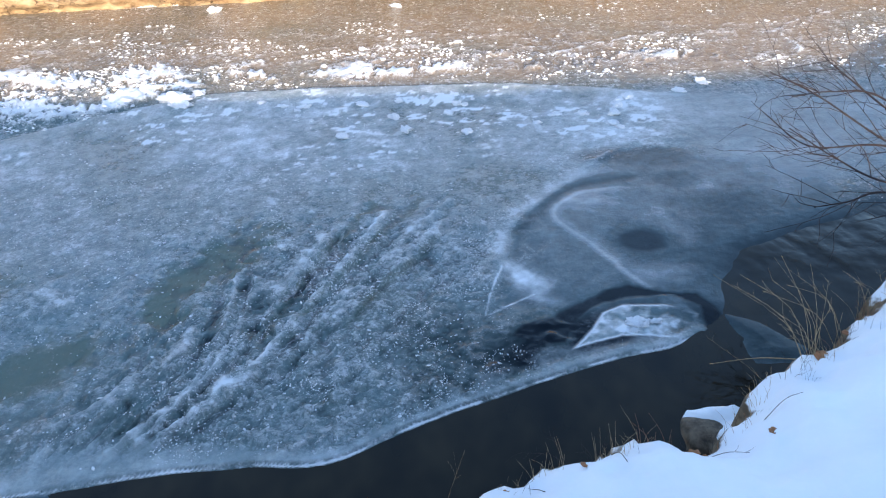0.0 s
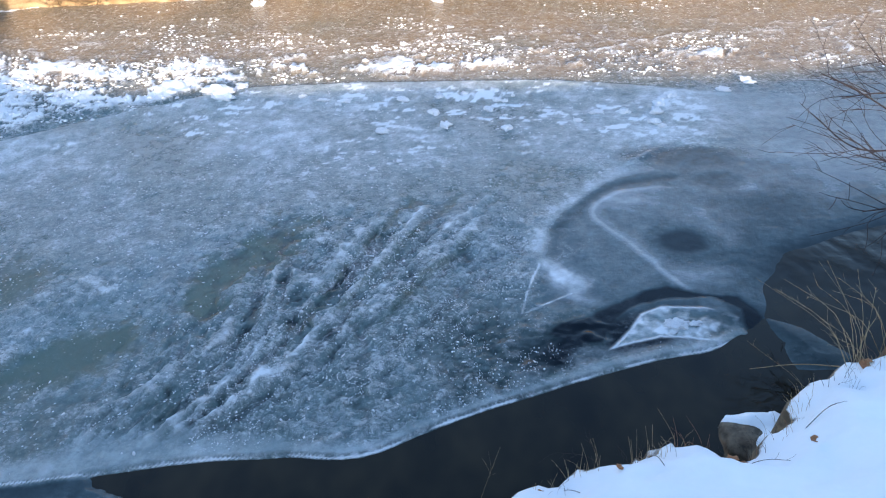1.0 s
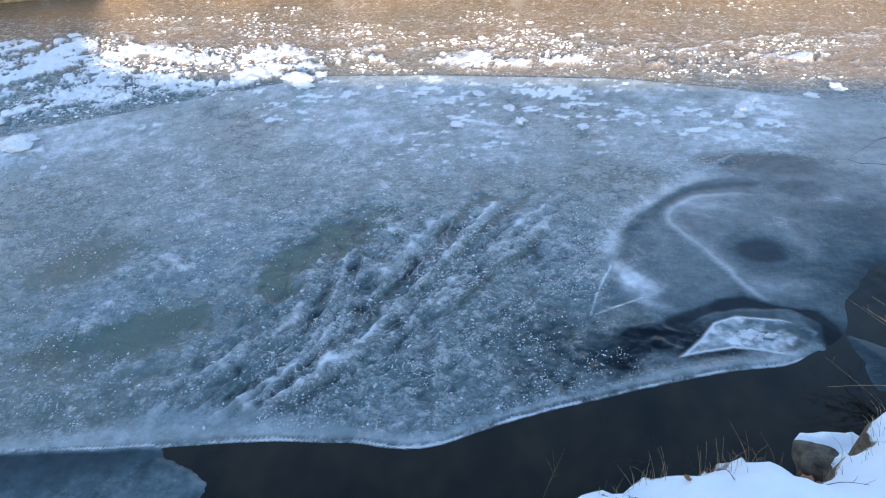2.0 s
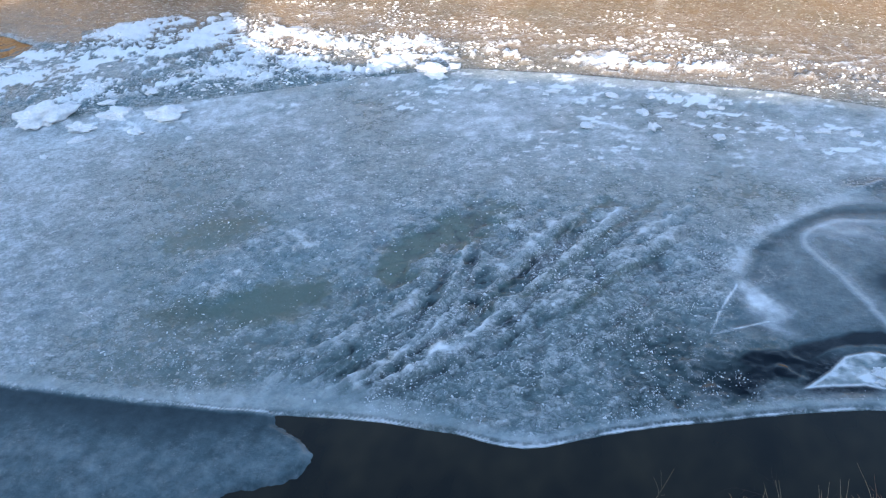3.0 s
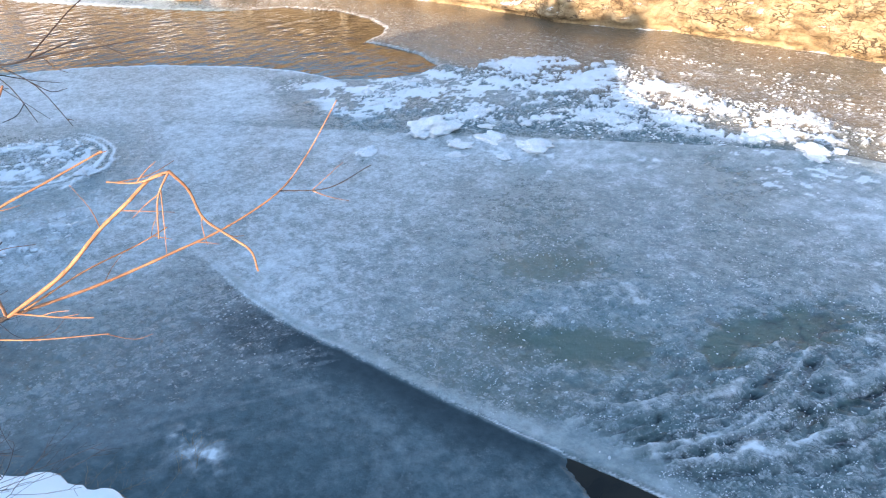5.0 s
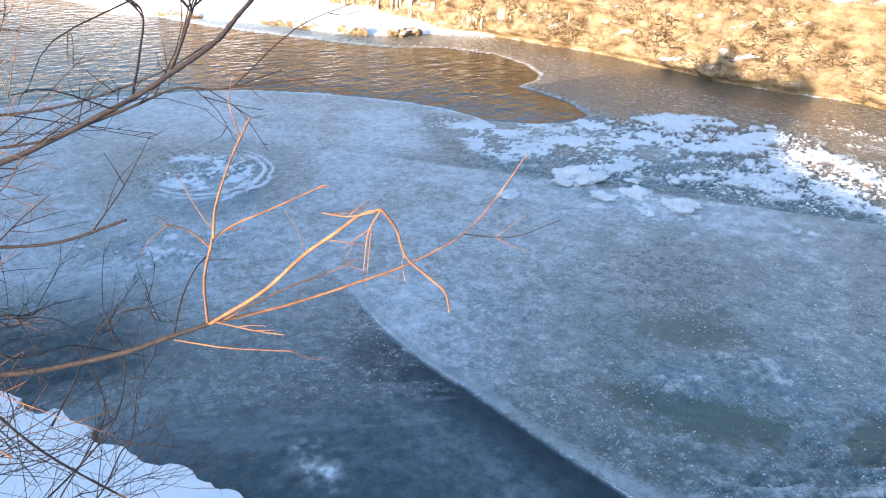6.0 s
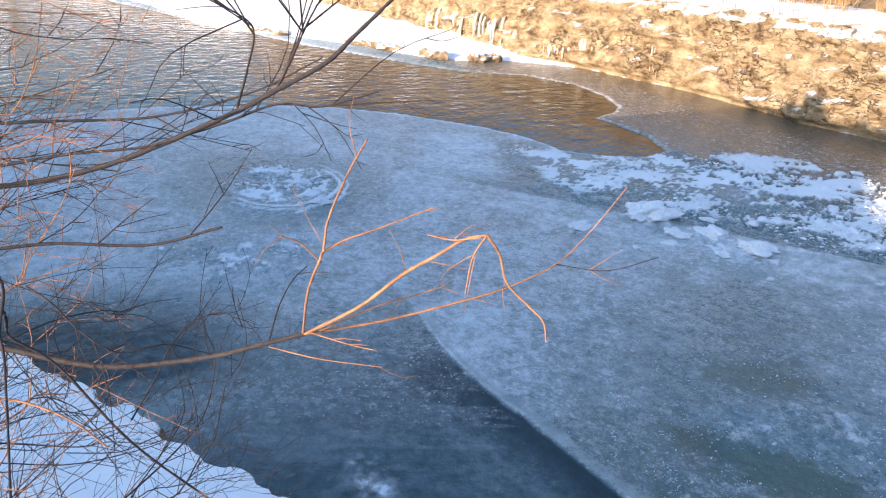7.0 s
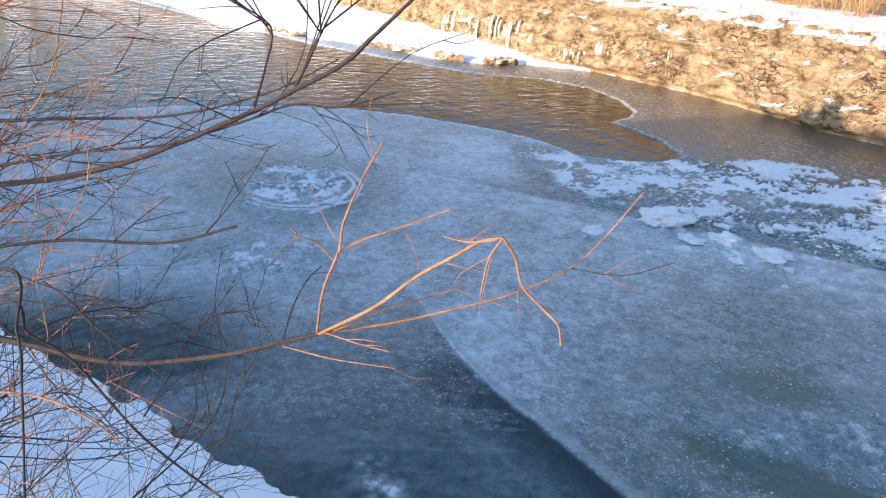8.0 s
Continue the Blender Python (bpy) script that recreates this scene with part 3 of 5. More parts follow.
def ice_fields(x, y):
    wob = 0.05 * fbm(x * 3, y * 3, 4, 21)
    wx_, wy_ = x + 0.10 * fbm(x * 2.2, y * 2.2, 4, 31), y + 0.10 * fbm(x * 2.2, y * 2.2, 4, 41)
    rim, along = line_distance(x, y + 0.5 * wob + 0.02, RIM_CURVE)
    shelf, _ = line_distance(x, y, SHELF_LINE)
    hole = area_distance(wx_, wy_, OPEN_HOLE)
    tongue, _ = line_distance(x + wob + 0.05 * fbm(x * 14, y * 14, 3, 23), y + wob + 0.05 * fbm(x * 14, y * 14, 3, 25), [tuple(q) for q in curve_through(TONGUE, 30)])
    right = area_distance(wx_, wy_, RIGHT_WATER)
    film = area_distance(wx_, wy_, FILM)
    south = -rim
    in_river = x < 2.3
    opening = np.where(in_river, np.minimum(south, -tongue), -1.0)
    soft_open = np.minimum(right, -film)
    opening = np.maximum(opening, hole)
    thin = smooth(-0.02, 0.05, south) * (x < -2.0) * smooth(-8.6, -6.4, x + 0.3 * (y - 3))

    n1, n2, n3 = fbm(x * 0.8, y * 0.8, 4, 51), fbm(x * 4.2, y * 4.2, 4, 61), fbm(x * 12, y * 12, 3, 71)
    frost = 0.33 + 0.36 * n1 + 0.40 * n2 + 0.28 * n3 + 0.10 * smooth(5.5, 8.0, y)
    grain = np.full_like(x, 0.75)
    clear, silt = 0.18 * smooth(0.05, -0.3, n1), 0.30 - 0.9 * n1
    relief = 0.020 * n2 + 0.008 * n3
    # pushed slush: fanning ridges and furrows
    ang, rad = np.arctan2(y - 3.2, x + 3.4), np.hypot(x + 3.4, y - 3.2)
    field = np.exp(-(((x + 1.3) / 2.1) ** 4)) * smooth(3.6, 4.2, y) * smooth(8.4, 6.6, y)
    lane_c = ang - 0.085 * rad + 0.05 * n2 + 0.03 * n1
    across = lane_c * 3.2 + 0.09 * n2
    puff = 2.2 * np.abs(fbm(across * 3.6, rad * 1.3, 4, 83)) * 2
    clod = 2.2 * np.abs(fbm(x * 6.5 + 0.8 * n2, y * 6.5, 4, 87)) * 2
    fan = smooth(0.40, 0.75, ang + 0.3 * n1) * smooth(1.75, 1.3, ang)
    puff, clod = np.clip(puff, 0, 1.6), np.clip(clod, 0, 1.6)
    frost = frost + field * (0.30 * (puff - 0.55) * (0.35 + 0.65 * fan) + 0.26 * (clod - 0.55) + 0.03)
    lane_w = 0.55 * field * fan
    grain = np.maximum(grain, field)
    relief = relief + field * (0.038 * puff * (0.3 + 0.7 * fan) + 0.020 * clod + 0.010 * n3)
    clear = clear + field * (0.42 * smooth(0.30, 0.02, puff) * fan + 0.30 * smooth(0.28, 0.02, clod) + 0.20 * smooth(0.05, -0.25, n1) * (1 - fan) + 0.10)
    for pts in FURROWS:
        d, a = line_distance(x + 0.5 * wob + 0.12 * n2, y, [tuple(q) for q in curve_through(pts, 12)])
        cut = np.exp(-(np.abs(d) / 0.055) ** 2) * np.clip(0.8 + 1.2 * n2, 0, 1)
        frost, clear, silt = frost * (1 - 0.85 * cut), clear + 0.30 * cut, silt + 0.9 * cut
        relief = relief - 0.012 * cut
    for pts, wide, tall in RIDGES:
        d, a = line_distance(x + 0.4 * wob + 0.05 * n2, y, [tuple(q) for q in curve_through(pts, 14)])
        w_r = wide * (0.55 + 0.40 * clod)
        edge = np.exp(-(np.abs(d) / w_r) ** 2) * np.clip(0.95 + 0.5 * n2 + 0.4 * n3, 0, 1) * tall
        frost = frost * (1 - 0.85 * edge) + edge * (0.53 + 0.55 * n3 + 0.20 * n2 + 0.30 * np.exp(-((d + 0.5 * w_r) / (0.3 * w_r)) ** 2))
        relief = relief * (1 - 0.6 * edge) + 0.044 * edge
        grain = grain * (1 - 0.35 * edge)
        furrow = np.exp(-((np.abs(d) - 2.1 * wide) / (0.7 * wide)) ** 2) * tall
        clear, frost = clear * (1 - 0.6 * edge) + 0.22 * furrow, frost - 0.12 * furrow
    # smooth greenish lagoons
    for k, pts in enumerate(LAGOONS):
        blob = smooth(-0.16, 0.16, area_distance(x, y, pts) + 0.55 * n2 + 0.3 * n3)
        frost, silt, clear = frost * (1 - 0.85 * blob), silt + (0.9, 0.9, 0.45)[k] * blob, clear + (0.06, 0.12, 0.0)[k] * blob
        relief, lane_w = relief * (1 - blob), lane_w * (1 - blob)
    lane = (lane_c * 3.2, rad, lane_w)
    # pale heap between the lagoons
    heap = smooth(-0.14, 0.12, area_distance(wx_, wy_, HEAP) + 0.35 * n2)
    frost = frost * (1 - 0.8 * heap) + heap * (0.44 + 0.22 * (clod - 0.5) + 0.35 * n3)
    relief = relief + heap * 0.035 * np.clip(0.2 + clod, 0, 1.2)
    # smooth pale ice to the upstream side and by the shelf
    pale = smooth(-3.6, -8.0, x + 0.35 * (y - 5) + 1.5 * n1) * np.maximum(smooth(0.2, -0.1, shelf), smooth(-7, -9.5, x) * smooth(11.0, 9.0, y)) * (1 - thin)
    pale = pale * (1 - smooth(-0.7, 0.1, area_distance(x, y, SLUSH_AREA)))
    frost = frost * (1 - 0.8 * pale) + pale * (0.61 + 0.12 * n2 + 0.14 * n1 + 0.14 * n3)
    grain = grain * (1 - 0.15 * pale)
    flat_far = smooth(7.4, 9.6, y) * (shelf < 0) * smooth(4, 2, x)
    flakes = smooth(0.14, 0.30, fbm(x * 3.0, y * 7, 5, 91) + 0.6 * n3) * smooth(-0.05, 0.12, fbm(x * 0.7, y * 0.7, 2, 93))
    frost = frost + flat_far * (0.10 + 0.65 * flakes)
    grain = grain * (1 - 0.3 * flat_far)
    # eddy with its bands, on the downstream side
    eddy = smooth(0.0, 0.35, area_distance(x, y, [(0.2, 5.55), (0.3, 6.9), (0.6, 7.6), (1.3, 8.5), (2.4, 9.1), (3.3, 8.8), (4.5, 8.6), (4.2, 6.5), (2.6, 5.2)]))
    frost = frost * (1 - eddy) + eddy * (0.15 + 0.20 * n1 + 0.12 * n2)
    clear, silt, relief = clear * (1 - eddy) + eddy * (0.54 - 0.5 * n1), silt * (1 - eddy), relief * (1 - 0.9 * eddy)
    grain = grain * (1 - 0.75 * eddy)
    mist = fbm(x * 3.2, y * 3.2, 4, 171)
    outer, outer_a = line_distance(wx_, wy_, OUTER_CURVE)
    band = np.where(outer > 0, np.exp(-(np.maximum(outer, 0) / 0.42) ** 1.3), np.exp(-(np.minimum(outer, 0) / 0.10) ** 2)) * smooth(-0.05, 0.3, outer_a) * smooth(3.2, 2.2, outer_a)
    frost = np.maximum(frost, band * (0.70 + 0.35 * mist + 0.25 * n3))
    chan, chan_a = line_distance(wx_, wy_, CHANNEL_CURVE)
    cut = np.exp(-(np.abs(chan) / 0.12) ** 2) * smooth(0.0, 0.2, chan_a)
    frost, clear = frost * (1 - 0.8 * cut), np.maximum(clear, 0.72 * cut)
    inner, inner_a = line_distance(wx_, wy_, INNER_CURVE)
    gate_s = smooth(3.3, 2.3, inner_a)
    frost = np.maximum(frost, (0.58 * np.exp(-(np.abs(inner) / 0.06) ** 2) + 0.15 * mist) * gate_s)
    frost = np.maximum(frost, np.where(inner < 0, np.exp(np.minimum(inner, 0) / 0.26), np.exp(-np.maximum(inner, 0) / 0.09)) * (0.46 + 0.5 * mist) * gate_s)
    for cx, cy, ax, ay in ((1.61, 7.58, 0.40, 0.22), (2.14, 7.28, 0.30, 0.22), (2.28, 6.9, 0.2, 0.28), (2.85, 8.0, 0.5, 0.2), (2.0, 6.2, 0.35, 0.15)):
        frost = frost + eddy * np.exp(-(((x - cx) / ax) ** 2 + ((y - cy) / ay) ** 2)) * (0.24 + 0.6 * mist)
    pool = smooth(1.5, 0.5, np.hypot((wx_ - 1.84) / 0.33, (wy_ - 6.76) / 0.30))
    grey = smooth(1.5, 0.6, np.hypot((wx_ - 2.53) / 0.29, (wy_ - 8.12) / 0.21)) + smooth(1.5, 0.6, np.hypot((wx_ - 2.33) / 0.75, (wy_ - 8.78) / 0.24))
    grey = np.clip(grey, 0, 1)
    frost, clear = frost * (1 - 0.9 * pool) * (1 - 0.7 * grey), np.maximum(clear, np.maximum(0.93 * pool, 0.62 * grey))
    # the fin: a thin bright outline round dark ice, with a white feather inside
    fin, fin_a = line_distance(x, y, FIN_CURVE)
    feather = smooth(-0.22, 0.16, area_distance(wx_, wy_, [(0.38, 6.5), (0.62, 6.42), (0.95, 6.05), (0.85, 5.72), (0.66, 5.62), (0.58, 5.92), (0.42, 6.2)]) + 0.22 * n2)
    frost = np.maximum(frost, feather * (0.66 + 0.9 * mist + 0.4 * n3))
    dark_tri = smooth(-0.02, 0.09, area_distance(wx_, wy_, [(0.36, 6.22), (0.29, 5.96), (0.24, 5.66), (0.5, 5.80), (0.52, 6.1)]))
    frost, clear = frost * (1 - 0.35 * dark_tri), np.maximum(clear, 0.3 * dark_tri)
    frost = np.maximum(frost, (0.92 + 0.8 * n3) * np.exp(-(np.abs(fin) / 0.018) ** 2) * smooth(1.9, 1.1, fin_a))
    far_r = smooth(8.6, 9.6, y) * smooth(1.8, 4.0, x) * smooth(12.2, 11.0, y)
    frost = frost + far_r * (0.24 + 0.55 * n1 + 0.5 * fbm(x * 1.3, y * 5, 4, 173))
    # smooth thin ice; part of its frost whiteness stands for reflected pale sky
    blue = smooth(-0.5, 0.7, area_distance(wx_, wy_, PALE_SHEEN) + 0.4 * n1)
    frost = frost * (1 - blue) + blue * (0.40 + 0.35 * n1 + 0.45 * fbm(x * 1.0, y * 3.5, 4, 177))
    clear, grain, relief = clear * (1 - 0.7 * blue), grain * (1 - 0.5 * blue), relief * (1 - 0.7 * blue)
    fade = smooth(-0.8, 0.1, right) * smooth(5.7, 6.3, y)
    frost, clear = frost * (1 - 0.85 * fade), np.maximum(clear, 0.9 * fade)
    plate = smooth(-0.35, 0.25, film + 0.2 * n1)
    frost, clear = frost * (1 - plate) + plate * (0.13 * smooth(0.0, 0.3, film) + 0.2 * n1), clear * (1 - plate) + plate * (0.96 - 0.25 * smooth(0.0, 0.3, film))
    # ice foot along the far bank
    foot_d = far_line(x) - y
    frost = np.maximum(frost, 0.8 * np.exp(-(np.abs(foot_d - 0.18) / 0.09) ** 2))
    # dark clear ice below the fin
    deep = np.exp(-(((x - 1.25) / 1.2) ** 2 + ((y - 5.2 - 0.28 * (x - 1.25)) / 0.55) ** 2)) * smooth(0.0, 0.25, rim)
    cloud = smooth(-0.02, 0.2, fbm(x * 2.4, y * 2.4, 4, 161))
    frost = frost * (1 - 0.93 * deep) + deep * 0.16 * cloud
    clear, grain = np.maximum(clear, np.clip(1.4 * deep, 0, 1) * (1 - 0.3 * cloud)), grain * (1 - 0.7 * deep)
    dim = np.exp(-((x / 0.6) ** 2 + ((y - 5.35) / 0.85) ** 2))
    frost, clear = frost - 0.14 * dim, np.clip(clear, 0, 1) + 0.20 * dim
    # black ice round the little island, and the island
    patch = smooth(-0.03, 0.08, area_distance(wx_, wy_, BLACK) + 0.10 * n2)
    frost, clear = frost * (1 - 0.95 * patch), np.maximum(clear, patch)
    isle = area_distance(x, y, ISLAND)
    on = smooth(-0.01, 0.03, isle)
    frost = np.where(isle > -0.04, frost * (1 - on) + on * (0.30 + 1.3 * n3 + 0.5 * n2 + 0.30 * smooth(1.9, 1.2, x) - 0.22 * smooth(1.4, 1.9, x)), frost)
    clear = clear * (1 - on) + on * 0.55 * smooth(1.45, 2.0, x)
    frost = np.maximum(frost, 0.9 * np.exp(-(np.abs(isle - 0.015) / 0.018) ** 2) * smooth(2.0, 1.75, x))
    # upstream thin ice
    tf = 0.155 + 0.13 * smooth(-4.6, -6.4, x + 0.5 * (3 - y) + 1.2 * n1) + 0.07 * n2 + 0.16 * n3
    wedge = smooth(0.75, 0.15, south + 0.12 * (x + 5.5) + 0.3 * n1) * smooth(-7.2, -6.2, x)
    tf = tf * (1 - 0.75 * wedge) * (1 - 0.3 * smooth(2.9, 2.2, y) * smooth(-3.4, -4.4, x) * smooth(-7.0, -6.0, x))
    scratch = smooth(0.12, 0.25, fbm((x - 0.6 * y) * 5, (x + y) * 0.8, 3, 97)) * smooth(-4.4, -5.2, x)
    rime = np.exp(-(((x + 5.05) / 0.28) ** 2 + ((y - 1.72) / 0.16) ** 2))
    frost = frost * (1 - thin) + thin * (tf + 0.12 * scratch + 0.10 * smooth(-5.2, -7.0, x) + rime * (0.35 + 2.0 * n3))
    clear, silt, relief = clear * (1 - thin) + thin * (0.48 + 0.34 * wedge - 0.08 * smooth(-5.2, -7.0, x)), silt * (1 - thin), relief * (1 - 0.8 * thin)
    grain = grain * (1 - 0.8 * plate)
    grain = grain * (1 - thin) + thin * (0.22 + 0.5 * smooth(-4.8, -6.0, x + 0.5 * (3 - y)))
    # white rim of the main sheet
    lit = smooth(-4.6, -3.0, x) * smooth(2.2, 1.9, x)
    halo = smooth(-8.5, -6.5, x) * smooth(2.2, 1.9, x)
    frost = np.maximum(frost, lit * np.where(rim > -0.02, np.exp(-(np.abs(rim - 0.012) / 0.013) ** 2) * np.clip(0.75 + 2.2 * n2, 0.25, 1.0), 0))
    frost = frost + halo * np.where(rim > 0, 0.16 * np.exp(-np.maximum(rim, 0) / 0.34), 0)
    wide_b = 0.12 + 0.30 * np.exp(-(((x + 2.7) / 0.9) ** 2))
    band_r = halo * smooth(wide_b * 1.3, wide_b * 0.4, rim + 0.3 * wob + 0.10 * n2) * smooth(0.02, 0.05, rim)
    frost = frost * (1 - 0.8 * band_r) + band_r * (0.38 + 0.25 * n2 + 0.15 * n3)
    grain, relief, clear = grain * (1 - 0.6 * band_r), relief * (1 - 0.7 * band_r), clear * (1 - 0.7 * band_r)
    lane = (lane[0], lane[1], lane[2] * (1 - 0.8 * band_r))
    relief = relief * smooth(0.0, 0.15, np.abs(rim)) + 0.006 * np.exp(-(np.abs(rim - 0.04) / 0.05) ** 2)
    # beyond the shelf line: older sunlit ice with slush
    old = smooth(-0.05, 0.1, shelf + 0.3 * wob)
    drift = smooth(-0.5, 0.45, area_distance(x, y, SLUSH_AREA) + 0.9 * n1)
    drift = np.maximum(drift, 0.95 * np.exp(-(((x - 3.8) / 1.2) ** 2 + ((y - 12.5) / 0.38) ** 2)))
    drift = np.maximum(drift, 0.55 * smooth(0.9, 0.2, np.abs(y - 12.6 + 0.08 * x)) * smooth(-3, 0, x) * smooth(5, 1, x))
    crumbs = smooth(0.0, 0.10, fbm(x * 1.7, y * 2.0, 5, 101) + 0.6 * n3 + 0.26 * (drift - 0.66))
    grains = smooth(0.02, 0.34, fbm(x * 2.2, y * 6.5, 4, 107) + 0.5 * n3) * smooth(15.8, 13.5, y)
    of = 0.25 + 0.18 * n2 + 0.2 * n1 - 0.02 * smooth(-8, -11, x) + 0.35 * grains * smooth(-12, -8, x)
    bare = smooth(14.2, 15.2, y) * smooth(-8, -11, x)
    of = of * (1 - 0.6 * bare)
    old = old * np.maximum(smooth(-10.5, -8.0, x - 0.6 * (y - 10)), smooth(10.2, 11.4, y))
    frost = frost * (1 - old) + old * of
    frost = np.maximum(frost, np.clip(drift * crumbs, 0, 1) * (0.95 + 0.3 * n3) * smooth(-0.1, 0.2, shelf + 0.8))
    clear, silt = clear * (1 - old) + old * 0.12, silt * (1 - old) + old * (0.55 - 0.30 * smooth(-4, -8, x))
    grain = grain * (1 - old) + old * 0.8
    relief = relief * (1 - old) + old * (drift * crumbs * (0.045 + 0.10 * np.clip(n3 + 0.5 * n2, -0.3, 0.5)) + 0.018 * grains)
    # where the far ice is tinted tan for warm light reflected off the bank
    tan_reflect = old * smooth(10.8, 12.0, y) * np.clip(0.9 + 0.8 * n1, 0, 1)
    lift = 0.05 * smooth(-0.9, -0.05, shelf) * (1 - old) * smooth(-9, -6, x) * smooth(3, 1, x)
    frost = np.maximum(frost, 0.75 * np.exp(-(np.abs(shelf + 0.04) / 0.035) ** 2) * smooth(-3.6, -2.8, x) * smooth(2.2, 1.2, x) * (0.8 + n2))
    # streaks along the flow and the turning disc
    streaks = smooth(0.10, 0.3, fbm(line_distance(x, y, SHELF_LINE)[0] * 2.6, x * 0.25, 3, 111)) * smooth(-6, -9, x) * (1 - old)
    frost = frost + 0.10 * streaks
    rr = np.hypot(x - SWIRL_DISC[0], (y - SWIRL_DISC[1]) * 1.2)
    turn_ = np.arctan2(y - SWIRL_DISC[1], x - SWIRL_DISC[0])
    around = smooth(2.6, 1.6, rr) * smooth(0.9, 1.1, rr)
    frost = frost * (1 - 0.22 * around)
    clump = smooth(0.02, 0.16, fbm(x * 3.2, y * 3.2, 4, 181) + 0.5 * n3 + 0.10)
    frost = np.maximum(frost, smooth(1.1, 0.85, rr + 0.4 * n2) * (0.50 + 0.45 * clump))
    for k, (rad_, amp_) in enumerate(((1.14, 1.0), (1.30, 0.9), (1.55, 0.45), (0.98, 0.6), (1.8, 0.3))):
        ring = np.exp(-(np.abs(rr + 0.10 * n2 - rad_ - 0.03 * turn_) / 0.075) ** 2)
        relief = relief + 0.03 * amp_ * ring * smooth(-0.55, 0.15, np.cos(turn_ - 0.5 - 0.15 * k))
        frost = np.maximum(frost, amp_ * ring * smooth(-0.55, 0.15, np.cos(turn_ - 0.5 - 0.15 * k)))
    tail = smooth(-0.5, 0.5, area_distance(x, y, SPECK_AREA)) * smooth(0.02, 0.14, fbm(x * 4.4, y * 4.4, 4, 183) + 0.7 * n3)
    frost = np.maximum(frost, 0.85 * tail)
    grain = np.maximum(grain, 0.8 * smooth(2.2, 1.2, rr))
    relief = relief + 0.07 * np.exp(-(rr / 0.95) ** 4) * clump * (0.4 + n3) + 0.03 * tail
    # the same painted sky reflection, laid over the older ice
    sheen = blue * smooth(12.4, 11.7, y)
    frost = frost * (1 - 0.8 * sheen) + 0.8 * sheen * (0.42 + 0.35 * n1 + 0.45 * fbm(x * 1.0, y * 3.5, 4, 177))
    tan_reflect, silt = tan_reflect * (1 - sheen), silt * (1 - sheen)
    for pts, wide, white in VEINS:
        d, a = line_distance(wx_, wy_, [tuple(q) for q in curve_through(pts, 16)])
        line = np.exp(-(np.abs(d) / wide) ** 2) * np.clip(0.75 + 1.6 * n2 + 1.2 * n3, 0, 1)
        frost, relief = np.maximum(frost, white * line), relief + 0.02 * line
    # dark glassy ice along the near bank upstream
    shore = line_distance(x, y, NEAR_EDGE)[0]
    glass = smooth(-3.5, -1.2, shore + 1.0 * n1) * smooth(-6.3, -7.6, x) * smooth(-10.3, -8.8, x)
    frost, clear, grain = frost * (1 - 0.88 * glass), np.maximum(clear, 0.72 * glass), grain * (1 - 0.5 * glass)
    frost = np.maximum(frost, 0.9 * tail)
    grain = np.maximum(grain, 0.8 * tail)
    # white lip of the open pool
    frost = np.maximum(frost, np.exp(-(np.abs(hole + 0.07) / 0.12) ** 2) * (0.60 + 0.5 * n3 + 0.35 * smooth(10, 8.5, y)))
    frost = np.maximum(frost, (0.2 + 0.4 * smooth(10, 8.5, y)) * np.exp(np.minimum(hole, 0) / 0.6) * (hole < 0) * (0.7 + n2 + 1.5 * n3))
    z = 0.022 + relief + lift
    z = np.where(opening > -0.03, np.minimum(z, 0.022), z)
    z = z - 0.019 * smooth(-0.05, 0.0, opening) - 0.14 * smooth(0.0, 0.06, opening)
    z = np.where(soft_open > -0.4, np.minimum(z, 0.022), z) - 0.06 * smooth(-0.35, 0.45, soft_open)
    return z, np.clip(frost, 0, 1), np.clip(clear, 0, 1), np.clip(silt, 0, 1), np.clip(grain, 0, 1), lane, np.clip(tan_reflect, 0, 1)


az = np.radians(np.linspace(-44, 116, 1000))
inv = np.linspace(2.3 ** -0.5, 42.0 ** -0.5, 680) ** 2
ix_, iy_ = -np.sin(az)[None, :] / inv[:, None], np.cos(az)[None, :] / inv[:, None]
iz, frost_f, clear_f, silt_f, grain_f, lane_f, tan_reflect_f = ice_fields(ix_, iy_)
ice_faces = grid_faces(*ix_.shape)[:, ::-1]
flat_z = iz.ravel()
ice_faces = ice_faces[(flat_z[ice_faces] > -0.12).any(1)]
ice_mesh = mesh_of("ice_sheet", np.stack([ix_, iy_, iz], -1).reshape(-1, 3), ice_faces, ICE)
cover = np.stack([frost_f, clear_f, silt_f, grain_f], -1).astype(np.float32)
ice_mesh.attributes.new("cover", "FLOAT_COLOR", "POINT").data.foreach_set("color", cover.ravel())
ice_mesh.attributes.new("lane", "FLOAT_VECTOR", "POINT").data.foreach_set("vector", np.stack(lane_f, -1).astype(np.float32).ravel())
ice_mesh.attributes.new("tan_reflect", "FLOAT", "POINT").data.foreach_set("value", tan_reflect_f.astype(np.float32).ravel())
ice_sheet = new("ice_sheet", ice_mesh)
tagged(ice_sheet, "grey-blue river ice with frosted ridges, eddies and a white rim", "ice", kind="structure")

# ---- near snow bank ----
bx, by = np.meshgrid(np.arange(-13, 9.01, 0.055), np.arange(-6, 10.5, 0.055))
bz, bd = near_height(bx, by)
bank_faces = grid_faces(*bx.shape)
bank_faces = bank_faces[(bd.ravel()[bank_faces] > -0.22).any(1)]
near_bank = new("snow_bank", mesh_of("snow_bank", np.stack([bx, by, bz], -1).reshape(-1, 3), bank_faces, SOIL))
